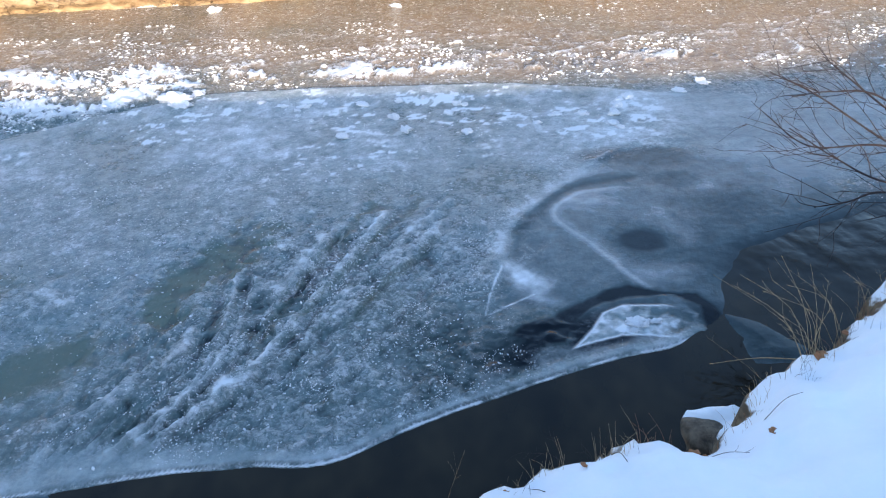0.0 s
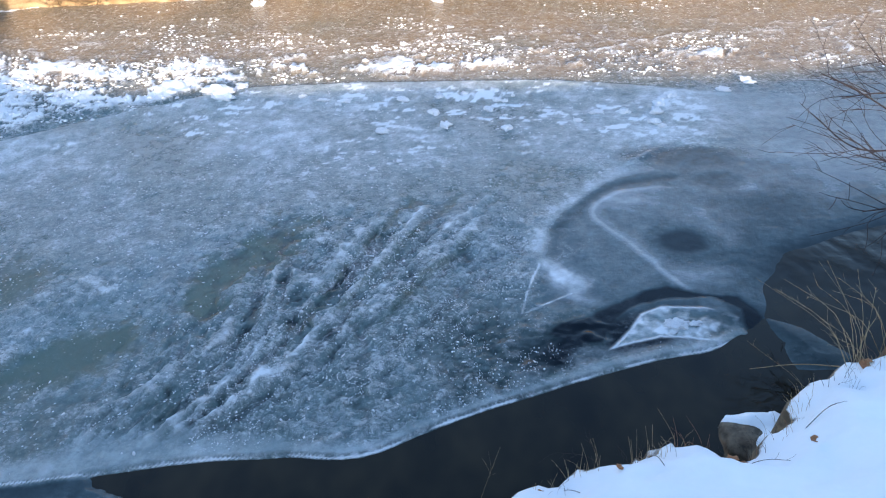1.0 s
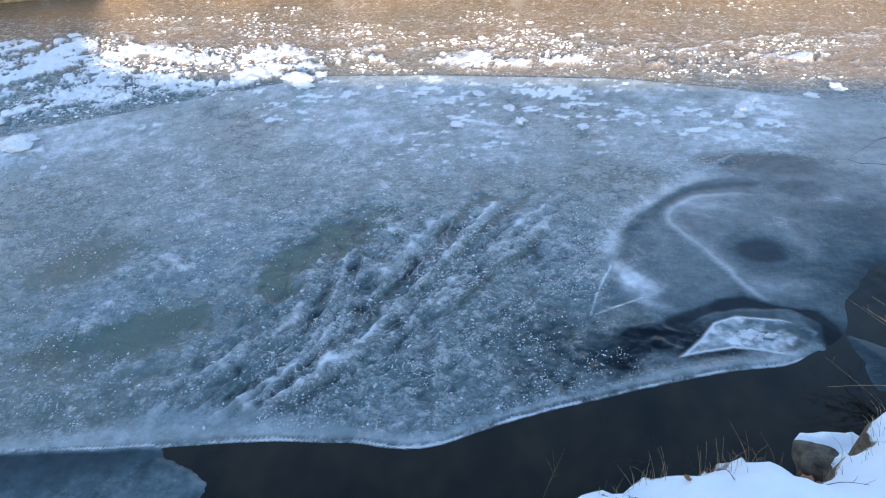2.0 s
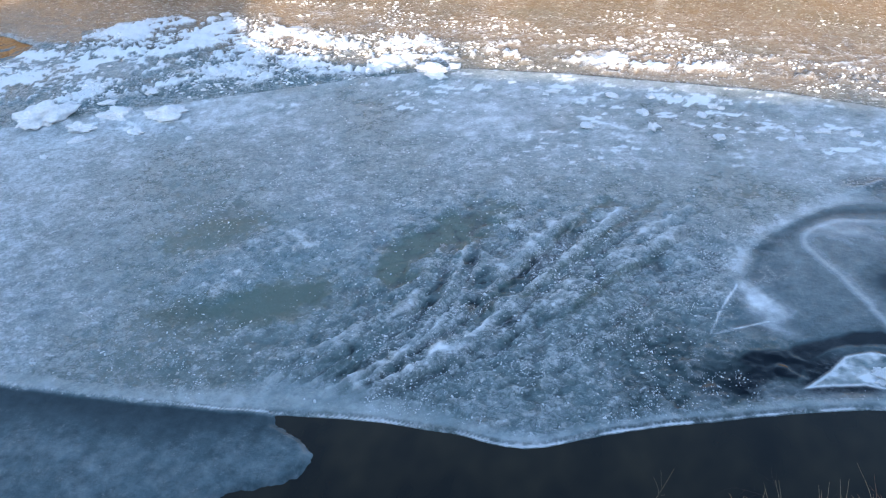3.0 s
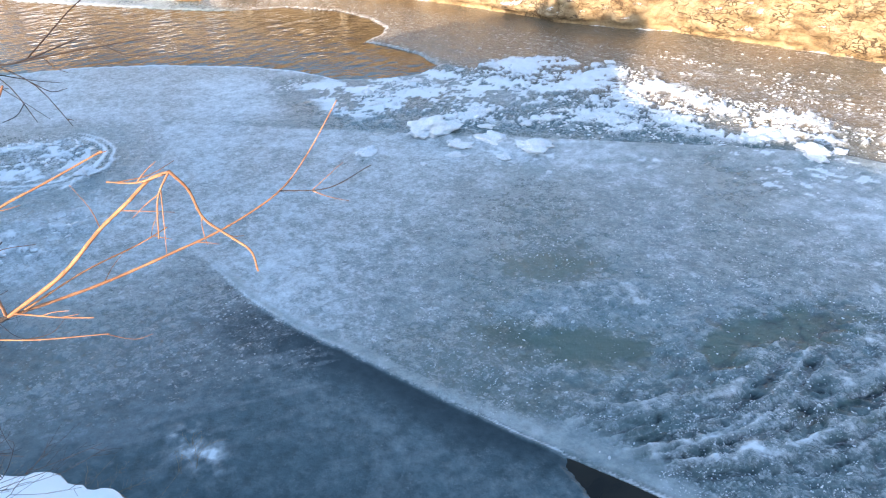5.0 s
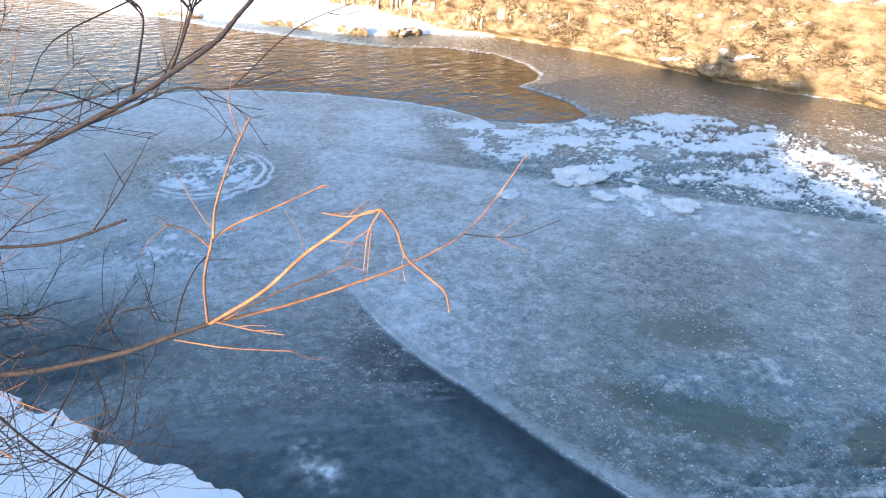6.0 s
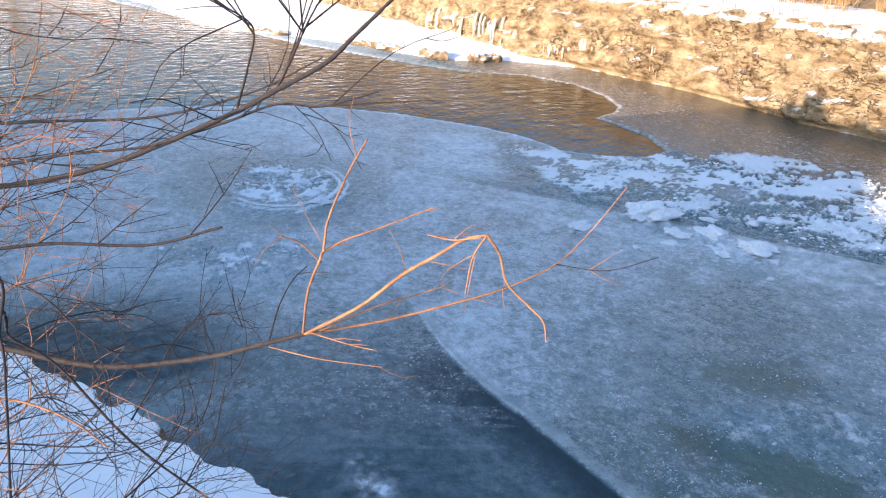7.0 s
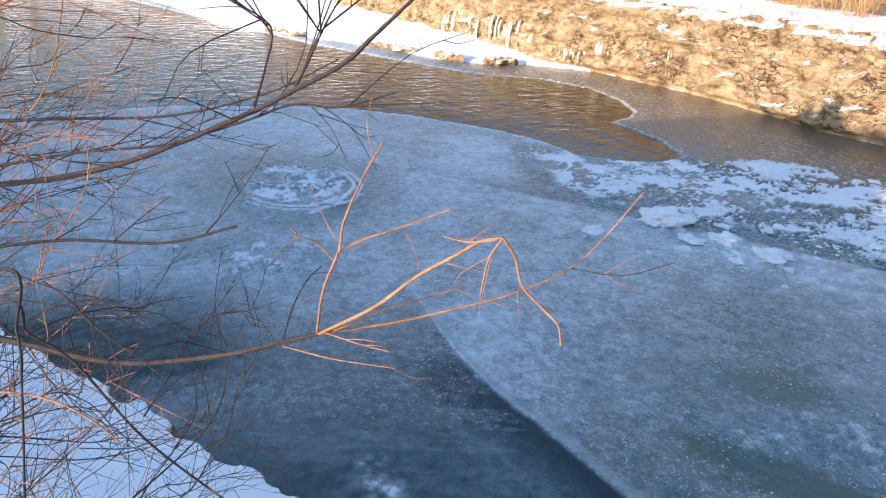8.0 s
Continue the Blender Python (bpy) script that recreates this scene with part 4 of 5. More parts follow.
tagged(near_bank, "steep river bank under fresh smooth snow, dark earth at its lip", "snow bank", kind="structure")

# ---- far clay bank ----
toe = curve_through(FAR_TOE[1:-2], 900)
step = np.concatenate([[0], np.cumsum(np.hypot(*np.diff(toe, axis=0).T))])
run = np.arange(0, step[-1], 0.075)
toe = np.stack([np.interp(run, step, toe[:, 0]), np.interp(run, step, toe[:, 1])], -1)
out = np.gradient(toe, axis=0)
out = np.stack([out[:, 1], -out[:, 0]], -1) / np.linalg.norm(out, axis=1)[:, None]
lift_ = np.linspace(-0.2, 1.0, 56)
S, V = np.meshgrid(run, lift_)
top_h = 2.35 + 0.25 * fbm(run * 0.25, run * 0.0, 3, 121)
Z = np.where(V < 0, V, V * top_h[None, :])
ledge = np.abs(((V * 3.3 + 0.8 * fbm(S * 0.45, V * 1.5, 3, 125)) % 1.0) - 0.5)
set_back = 0.40 * np.clip(V, 0, 1) + 0.35 * smooth(0.86, 1.0, V) - 0.55 * fbm(S * 0.7, Z * 0.9, 5, 123) - 0.36 * np.abs(fbm(S * 2.2, Z * 3, 4, 127)) * 2 + 0.2 * np.abs(fbm(S * 1.1, Z * 0.5, 3, 129)) - 0.22 * ledge
set_back = set_back * smooth(-0.1, 0.12, V) + 0.02 + 0.22 * np.exp(-((V - 0.03) / 0.04) ** 2)
CX, CY = toe[:, 0][None, :] - out[:, 0][None, :] * set_back, toe[:, 1][None, :] - out[:, 1][None, :] * set_back
back_x, back_y = toe[:, 0] - out[:, 0] * 3.0, toe[:, 1] - out[:, 1] * 3.0
CX, CY, CZ = np.vstack([CX, back_x]), np.vstack([CY, back_y]), np.vstack([Z, np.full(len(run), 2.30)])
far_bank = new("clay_bank", mesh_of("clay_bank", np.stack([CX, CY, CZ], -1).reshape(-1, 3), grid_faces(*CX.shape), CLIFF))
tagged(far_bank, "sunlit ochre clay river bank with ledges, cracks and snow", "river bank", kind="structure")

# ---- snowy shelf at the foot of the clay bank ----
st = curve_through(SHELF_TOE, 900)
so = np.gradient(st, axis=0)
so = np.stack([-so[:, 1], so[:, 0]], -1) / np.linalg.norm(so, axis=1)[:, None]
w_ = np.array([-0.06, 0.0, 0.05, 0.12, 0.3, 0.7, 1.3, 2.2, 3.4, 5.0, 8.0])
h_ = np.array([-0.3, 0.0, 0.08, 0.13, 0.17, 0.24, 0.33, 0.44, 0.54, 0.64, 0.7])
q = np.arange(900)[None, :] * 0.072
wob_ = w_[:, None] + 0.22 * fbm(q, q * 0.0 + 2.0, 4, 131) * np.ones((11, 1))
SX, SY = st[:, 0] + so[:, 0] * wob_, st[:, 1] + so[:, 1] * wob_
SZ = h_[:, None] * (0.75 + 0.6 * fbm(SX * 0.8, SY * 0.8, 3, 133))
shelf_ob = new("snow_shelf", mesh_of("snow_shelf", np.stack([SX, SY, SZ], -1).reshape(-1, 3), grid_faces(*SX.shape), SNOW))
tagged(shelf_ob, "low sunlit shelf of snow along the far waterline", "snow shelf", kind="structure")

# ---- unseen wooded hillside beyond the far terrace, added for reflections ----
# it hides the low sky and gives water and ice warm brown reflections
HILLWOOD = make_plain("bare_winter_wood", (0.17, 0.11, 0.065), (0.42, 0.30, 0.18), 0.9, 0.9, 0.3)
ha = np.radians(np.linspace(-100, 160, 350))
hr = np.array([46, 52, 60, 72, 90, 120, 160.0])
hh = np.array([1.5, 5.5, 10, 15.5, 21, 27, 30.0])
far_w = 1 + 3.0 * smooth(1.25, 1.6, ha)
HX, HY = -np.sin(ha)[None, :] * hr[:, None] * far_w, np.cos(ha)[None, :] * hr[:, None] * far_w
HZ = hh[:, None] * (0.85 + 0.5 * fbm(HX * 0.03, HY * 0.03, 3, 141)) + 2.2 * fbm(HX * 0.35, HY * 0.35, 3, 143)
hill = new("backdrop", mesh_of("backdrop", np.stack([HX, HY, HZ], -1).reshape(-1, 3), grid_faces(*HX.shape)[:, ::-1], HILLWOOD))
tagged(hill, "unseen brown wooded hillside beyond the river plain, added for its reflection", "hillside", kind="structure")

# ---- broken snow-ice lumps on the ice ----

def lump(level, seed, tall=0.5):
    v, f = ball(level)
    nv = np.array([noise.noise(Vector(p * 1.4) + Vector((seed * 7.3, 0, 0))) + 0.55 * noise.noise(Vector(p * 3.6) + Vector((0, seed * 5.1, 0)))
                   + 0.25 * noise.noise(Vector(p * 8.0) + Vector((0, 0, seed * 3.7))) for p in v])
    v = v * (0.5 + 0.34 * nv)[:, None] * [1, 0.72, tall * 0.85]
    v[:, 2] = np.where(v[:, 2] < -0.06, -0.06 + 0.2 * (v[:, 2] + 0.06), v[:, 2])
    return v, f


CHUNK_MESHES = [mesh_of("ice_chunk", *lump(4, k), CHUNK) for k in range(6)]
SMALL_MESHES = [mesh_of("ice_chunk", *lump(3, 20 + k, 0.55), CHUNK) for k in range(6)]
BIG_CHUNKS = [(-9.14, 8.15, 0.80), (-8.13, 8.52, 0.45), (-7.38, 8.68, 0.54), (-8.06, 7.64, 0.21), (-7.46, 8.1, 0.24), (-8.30, 7.98, 0.37), (-9.14, 6.78, 0.32),
              (-4.18, 11.14, 0.50), (-3.92, 11.45, 0.26), (-2.86, 10.97, 0.13), (-2.52, 10.84, 0.15), (-8.16, 7.09, 0.13), (-6.60, 8.06, 0.11), (-11.50, 3.50, 0.32),
              (-1.14, 16.30, 0.22), (3.71, 11.24, 0.25), (3.29, 10.92, 0.20), (-4.96, 16.5, 0.36)]
rnd = random.Random(5)


def place_chunk(meshes, x, y, size, tag):
    ob = new("ice_chunk", meshes[rnd.randrange(len(meshes))])
    z = float(ice_fields(np.array([x]), np.array([y]))[0][0])
    ob.matrix_world = pose(x, y, z + 0.02 * size, 0, 0, rnd.uniform(0, 360)) @ Matrix.Diagonal((size * 1.05, size * 1.05, size * rnd.uniform(0.75, 1.0), 1))
    tagged(ob, tag, "ice chunk", "chunks lying on the river ice")


for x, y, size in BIG_CHUNKS:
    place_chunk(CHUNK_MESHES if size > 0.2 else SMALL_MESHES, x, y, size, "white lump of snowy ice lying on the frozen river")
for k in range(26):
    x = rnd.uniform(-2.3, 2.6)
    place_chunk(SMALL_MESHES, x, rnd.uniform(9.6, 11.2), rnd.uniform(0.06, 0.2), "small white crust of snow on blue-grey ice")
for k in range(8):
    place_chunk(SMALL_MESHES, 1.40 + 0.34 * rnd.random(), 5.29 + 0.20 * rnd.random(), rnd.uniform(0.06, 0.13), "small white ice lump on the little ice island")
made = 0
while made < 70:
    u = rnd.random()
    if u < 0.75:
        x, y = rnd.uniform(-13.5, 0.5), rnd.uniform(7.3, 13.8)
        if area_distance(np.array([x]), np.array([y]), SLUSH_AREA)[0] < 0.05 or area_distance(np.array([x]), np.array([y]), OPEN_HOLE)[0] > -0.3:
            continue
    else:
        x, y = rnd.gauss(-1.2, 2.0), rnd.gauss(13.2, 0.8)
        if y > 16 or y < 11.8:
            continue
    place_chunk(SMALL_MESHES, x, y, (0.07 + 0.17 * rnd.random() ** 2) * (0.7 if u > 0.75 else 1), "white lump in a drift of broken snowy ice")
    made += 1


def scatter_bits(count, rng):
    v0, f0 = ball(1)
    xs, ys, ss = [], [], []
    while len(xs) < count:
        n = 4000
        kind = rng.rand(n)
        x = np.where(kind < 0.5, rng.uniform(-13.5, 1.0, n), np.where(kind < 0.86, rng.uniform(-9, 9, n), rng.uniform(-5.5, 2.3, n)))
        y = np.where(kind < 0.5, rng.uniform(7.3, 13.8, n), np.where(kind < 0.86, rng.uniform(11.6, 16.4, n), rng.uniform(3.9, 11.2, n)))
        dens = smooth(-0.35, 0.35, area_distance(x, y, SLUSH_AREA)) * smooth(-0.02, 0.22, fbm(x * 1.1, y * 1.1, 3, 151))
        far = smooth(0.03, 0.17, fbm(x * 0.8, y * 1.6, 4, 153)) * smooth(16.5, 13.0, y) * 0.6
        near = smooth(-0.25, 0.3, fbm(x * 1.3, y * 1.3, 3, 155)) * 0.4
        p = np.where(kind < 0.5, dens, np.where(kind < 0.86, far, near))
        keep = (rng.rand(n) < p) & (area_distance(x, y, OPEN_HOLE) < -0.15) & (line_distance(x, y, ICE_RIM)[0] > 0.1) & ~((x > 0.1) & (y < 9.2))
        s = np.where(kind < 0.86, 0.006 + 0.026 * rng.rand(n) ** 3, 0.005 + 0.008 * rng.rand(n) ** 2)
        xs, ys, ss = xs + list(x[keep]), ys + list(y[keep]), ss + list(s[keep])
    cx_, cy_ = rng.uniform(-13.9, -9.0, 2600), rng.uniform(0.9, 4.4, 2600)
    inside = np.maximum(smooth(-0.3, 0.4, area_distance(cx_, cy_, SPECK_AREA)), smooth(1.2, 0.9, np.hypot(cx_ - SWIRL_DISC[0], (cy_ - SWIRL_DISC[1]) * 1.2)))
    keep = rng.rand(2600) < inside * smooth(-0.05, 0.15, fbm(cx_ * 2, cy_ * 2, 3, 185))
    n = int(keep.sum())
    xs, ys, ss = list(cx_[keep]) + xs, list(cy_[keep]) + ys, list(0.010 + 0.035 * rng.rand(n) ** 2.5) + ss
    x, y, s = np.array(xs[:count]), np.array(ys[:count]), np.array(ss[:count])
    z = ice_fields(x, y)[0]
    turn = rng.uniform(0, 6.28, count)
    v = v0[None] * (0.45 + 1.1 * rng.rand(count, len(v0), 1)) * s[:, None, None] * np.stack([1 + rng.rand(count), 0.8 + 0.3 * rng.rand(count), 0.35 + 0.3 * rng.rand(count)], -1)[:, None]
    c, sn = np.cos(turn)[:, None], np.sin(turn)[:, None]
    v = np.stack([v[..., 0] * c - v[..., 1] * sn + x[:, None], v[..., 0] * sn + v[..., 1] * c + y[:, None], v[..., 2] + z[:, None] + 0.3 * s[:, None]], -1)
    f = f0[None] + (np.arange(count) * len(v0))[:, None, None]
    return v.reshape(-1, 3), f.reshape(-1, 3)


bits = new("ice_crumbs", mesh_of("ice_crumbs", *scatter_bits(6500, np.random.RandomState(7)), CHUNK))
tagged(bits, "scattered white crumbs of snow and frost on ice", "ice crumbs", kind="stuff")


def scatter_crystals(count, rng):
    """Glittering grains of hoar, gathered in swarms on the pushed slush."""
    oct_v = np.array([(1, 0, 0), (-1, 0, 0), (0, 1, 0), (0, -1, 0), (0, 0, 1), (0, 0, -1)], float)
    oct_f = np.array([(0, 2, 4), (2, 1, 4), (1, 3, 4), (3, 0, 4), (2, 0, 5), (1, 2, 5), (3, 1, 5), (0, 3, 5)])
    xs, ys = np.zeros(0), np.zeros(0)
    while len(xs) < count:
        x, y = rng.uniform(-6.2, 2.1, 20000), rng.uniform(3.6, 9.0, 20000)
        swarm = smooth(0.0, 0.22, fbm(x * 2.3, y * 2.3, 4, 157)) * (0.35 + 0.65 * smooth(0.0, 0.2, fbm(x * 8, y * 8, 3, 159)))
        swarm = swarm * (0.25 + 0.75 * np.exp(-(((x + 1.0) / 2.4) ** 4)) * smooth(8.2, 6.8, y))
        for pts in LAGOONS:
            swarm = swarm * (1 - 0.85 * smooth(-0.15, 0.1, area_distance(x, y, pts)))
        swarm = swarm * smooth(0.05, -0.25, area_distance(x, y, [(0.2, 5.6), (0.38, 6.9), (0.8, 7.9), (2.2, 9.2), (2.6, 5.4), (1.0, 5.3)]))
        keep = (rng.rand(20000) < swarm) & (line_distance(x, y, ICE_RIM)[0] > 0.05)
        xs, ys = np.append(xs, x[keep]), np.append(ys, y[keep])
    x, y = xs[:count], ys[:count]
    s = 0.0028 + 0.0068 * rng.rand(count) ** 2.5
    z = ice_fields(x, y)[0]
    v = oct_v[None] * s[:, None, None] * rng.uniform(0.5, 1.4, (count, 6, 1))
    turn = rng.uniform(0, 6.28, count)
    c, sn = np.cos(turn)[:, None], np.sin(turn)[:, None]
    v = np.stack([v[..., 0] * c - v[..., 1] * sn + x[:, None], v[..., 0] * sn + v[..., 1] * c + y[:, None], v[..., 2] + z[:, None] + 0.5 * s[:, None]], -1)
    return v.reshape(-1, 3), (oct_f[None] + (np.arange(count) * 6)[:, None, None]).reshape(-1, 3)


crystals = new("hoar_crystals", mesh_of("hoar_crystals", *scatter_crystals(5200, np.random.RandomState(17)), CHUNK, True))
tagged(crystals, "glittering white hoar crystals strewn over ridged river ice", "frost crystals", kind="stuff")


# ---- rocks at the foot of the near bank ----
def largest_piece(faces, count):
    tag = np.arange(count)
    while True:
        low = tag[faces].min(1)
        nxt = tag.copy()
        for k in range(3):
            np.minimum.at(nxt, faces[:, k], low)
        if (nxt == tag).all():
            break
        tag = nxt
    ids, n = np.unique(tag[faces[:, 0]], return_counts=True)
    return faces[tag[faces[:, 0]] == ids[n.argmax()]]


def rock(name, centre, size, seed, label):
    v, f = ball(4)
    d = np.array([0.30 * noise.noise(Vector(p * 1.1) + Vector((seed, 0, 0))) + 0.16 * noise.noise(Vector(p * 2.6) + Vector((0, seed, 0))) + 0.05 * noise.noise(Vector(p * 8)) for p in v])
    v = v * (1 + d)[:, None]
    chip = random.Random(int(seed * 10))
    for _ in range(11):
        nrm = np.array([chip.gauss(0, 1), chip.gauss(0, 1), chip.gauss(0.1, 0.8)])
        nrm = nrm / np.linalg.norm(nrm)
        over = np.maximum(v @ nrm - chip.uniform(0.58, 0.85), 0)
        v = v - 0.92 * over[:, None] * nrm
    v = v * np.array(size) / 2
    thing = new(name)
    thing.location = centre
    put_part("stone", mesh_of("stone", v, f, ROCK), thing, "rough grey-brown granite")
    cap = v[:, 2] / (size[2] / 2)
    edge = 0.30 + 0.8 * np.array([noise.noise(Vector(p * 4) + Vector((3, seed, 0))) for p in v]) - 0.5 * v[:, 0] / size[0] - 0.5 * v[:, 1] / size[1]
    thick = smooth(0.0, 0.3, cap - edge)
    sv = v * (1 + 0.02 * thick[:, None]) + np.stack([0 * thick, 0 * thick, 0.055 * thick - 0.012], -1)
    sf = largest_piece(f[(cap[f] > edge[f]).any(1)], len(v))
    used, sf = np.unique(sf, return_inverse=True)
    put_part("snow_cap", mesh_of("snow_cap", sv[used], sf.reshape(-1, 3), SNOW), thing, "rounded cap of fresh snow")
    tagged(thing, label, "rock", "rocks at the water's edge")


rock("rock", (1.70, 3.62, 0.38), (0.58, 0.50, 0.52), 3.1, "snow-capped granite boulder at the edge of the bank")


# ---- leafless shrubs ----
def side_twigs(pts, count, length, r, rng, droop=0.0, start=0.15):
    c = curve_through(pts, 40)
    out_ = []
    for _ in range(count):
        i = int(40 * (start + (0.97 - start) * rng.random()))
        i = min(i, 38)
        d = c[i + 1] - c[i]
        d = d / (np.linalg.norm(d) + 1e-9)
        side = np.array([rng.gauss(0, 1), rng.gauss(0, 1), rng.gauss(0.15, 0.8)])
        side = side - d * (side @ d)
        side = side / (np.linalg.norm(side) + 1e-9)
        way = d * rng.uniform(0.5, 1.1) + side * rng.uniform(0.4, 0.9)
        way = way / np.linalg.norm(way)
        ln = length * rng.uniform(0.35, 1.15)
        bend = np.array([rng.gauss(0, 0.12), rng.gauss(0, 0.12), rng.gauss(0.02, 0.1) - droop]) * ln
        p0, p2 = c[i], c[i] + way * ln + bend
        p1 = (p0 + p2) / 2 - bend * 0.6
        out_.append(([p0, p1, p2], r, r * 0.45))
    return out_


def shrub(name, stems, label, rng, twig=0.2, twigs=7, twig_r=0.0011, droop=0.0, fine=True, twig_material=None, group=""):
    """stems: (points, radius at foot, radius at tip, material, label)."""
    thing = new(name)
    foot = stems[0][0][0]
    thing.location = foot
    all_twigs = []
    for pts, r0, r1, mat, text in stems:
        local = [tuple(np.array(p) - foot) for p in pts]
        v, f = tube(local, r0, r1, 8, 10 * len(local))
        kn = 1 + 0.10 * np.sin(np.arange(len(v)) // 8 * 1.7)
        axis = np.repeat(curve_through(local, 10 * len(local)), 8, axis=0)
        v = axis + (v - axis) * kn[:, None]
        put_part("branch", mesh_of("branch", v, f, mat), thing, text)
        tw = side_twigs(local, twigs, twig, twig_r, rng, droop)
        all_twigs += tw
        if fine:
            for t in tw:
                all_twigs += side_twigs(t[0], 2, twig * 0.4, twig_r * 0.7, rng, droop)
    if all_twigs:
        v, f = joined([tube(p, a, b, 4, 7) for p, a, b in all_twigs])
        tw = put_part("fine_twig_growth", mesh_of("fine_twig_growth", v, f, twig_material or BARK_DARK), thing, "fine bare twigs")
        tw["kind"] = "stuff"
    tagged(thing, label, "shrub", group)
    return thing


rw = random.Random(11)
FOOT = (-3.6, -1.9, 2.6)
TRUNK = [FOOT, (-3.5, -1.6, 3.3)]
YOUNG = [(-2.6, -1.3, 2.5), (-2.25, -0.85, 3.3)]
shrub("willow_shrub", [
    (TRUNK + [(-3.04, -0.617, 3.474), (-2.91, -0.482, 3.511), (-2.779, -0.263, 3.556), (-2.592, -0.052, 3.649), (-2.198, 0.175, 3.853), (-1.899, 0.221, 3.974), (-1.6, 0.225, 4.08), (-1.496, 0.242, 4.142), (-1.432, 0.285, 4.209)], 0.0125, 0.0026, BARK_SHADED, "thick grey-brown branch, darkened as if shaded"),
    (TRUNK + [(-3.148, -0.624, 3.487), (-3.068, -0.489, 3.517), (-2.799, -0.193, 3.623), (-2.594, 0.044, 3.685), (-2.388, 0.199, 3.791)], 0.009, 0.0024, BARK_SHADED, ""),
    (TRUNK + [(-3.0, -0.575, 3.689), (-2.819, -0.414, 3.728), (-2.728, -0.225, 3.745), (-2.613, 0.053, 3.763), (-2.293, 0.256, 3.884), (-2.07, 0.379, 4.005)], 0.008, 0.0018, BARK_SHADED, ""),
    ([(-2.45, 0.027, 3.725), (-2.29, 0.194, 3.815), (-2.222, 0.31, 3.868), (-2.141, 0.403, 3.873), (-2.099, 0.537, 3.911)], 0.0042, 0.0016, BARK_SHADED, ""),
    ([(-1.899, 0.221, 3.974), (-1.854, 0.24, 4.04), (-1.807, 0.262, 4.118), (-1.803, 0.29, 4.166)], 0.0032, 0.0013, BARK_SHADED, ""),
    ([(-2.149, 0.193, 3.884), (-2.113, 0.215, 3.983), (-2.074, 0.223, 4.077), (-2.045, 0.156, 4.129)], 0.0034, 0.0014, BARK_SHADED, ""),
    (TRUNK + [(-2.42, -0.557, 3.507), (-2.336, -0.451, 3.533), (-2.252, -0.251, 3.561), (-2.139, -0.043, 3.569), (-2.033, 0.113, 3.632)], 0.007, 0.0030, BARK_SHADED, ""),
    ([FOOT, (-3.2, -1.0, 3.3), (-3.0, -0.55, 3.75), (-2.9, -0.42, 4.0), (-2.85, -0.35, 4.3)], 0.014, 0.007, BARK_TAN, "upright tan branch"),
], "leafless willow shrub darkened for shade, leaning over the frozen river", rw, 0.42, 6, 0.0019, 0.02, True, BARK_DARK)

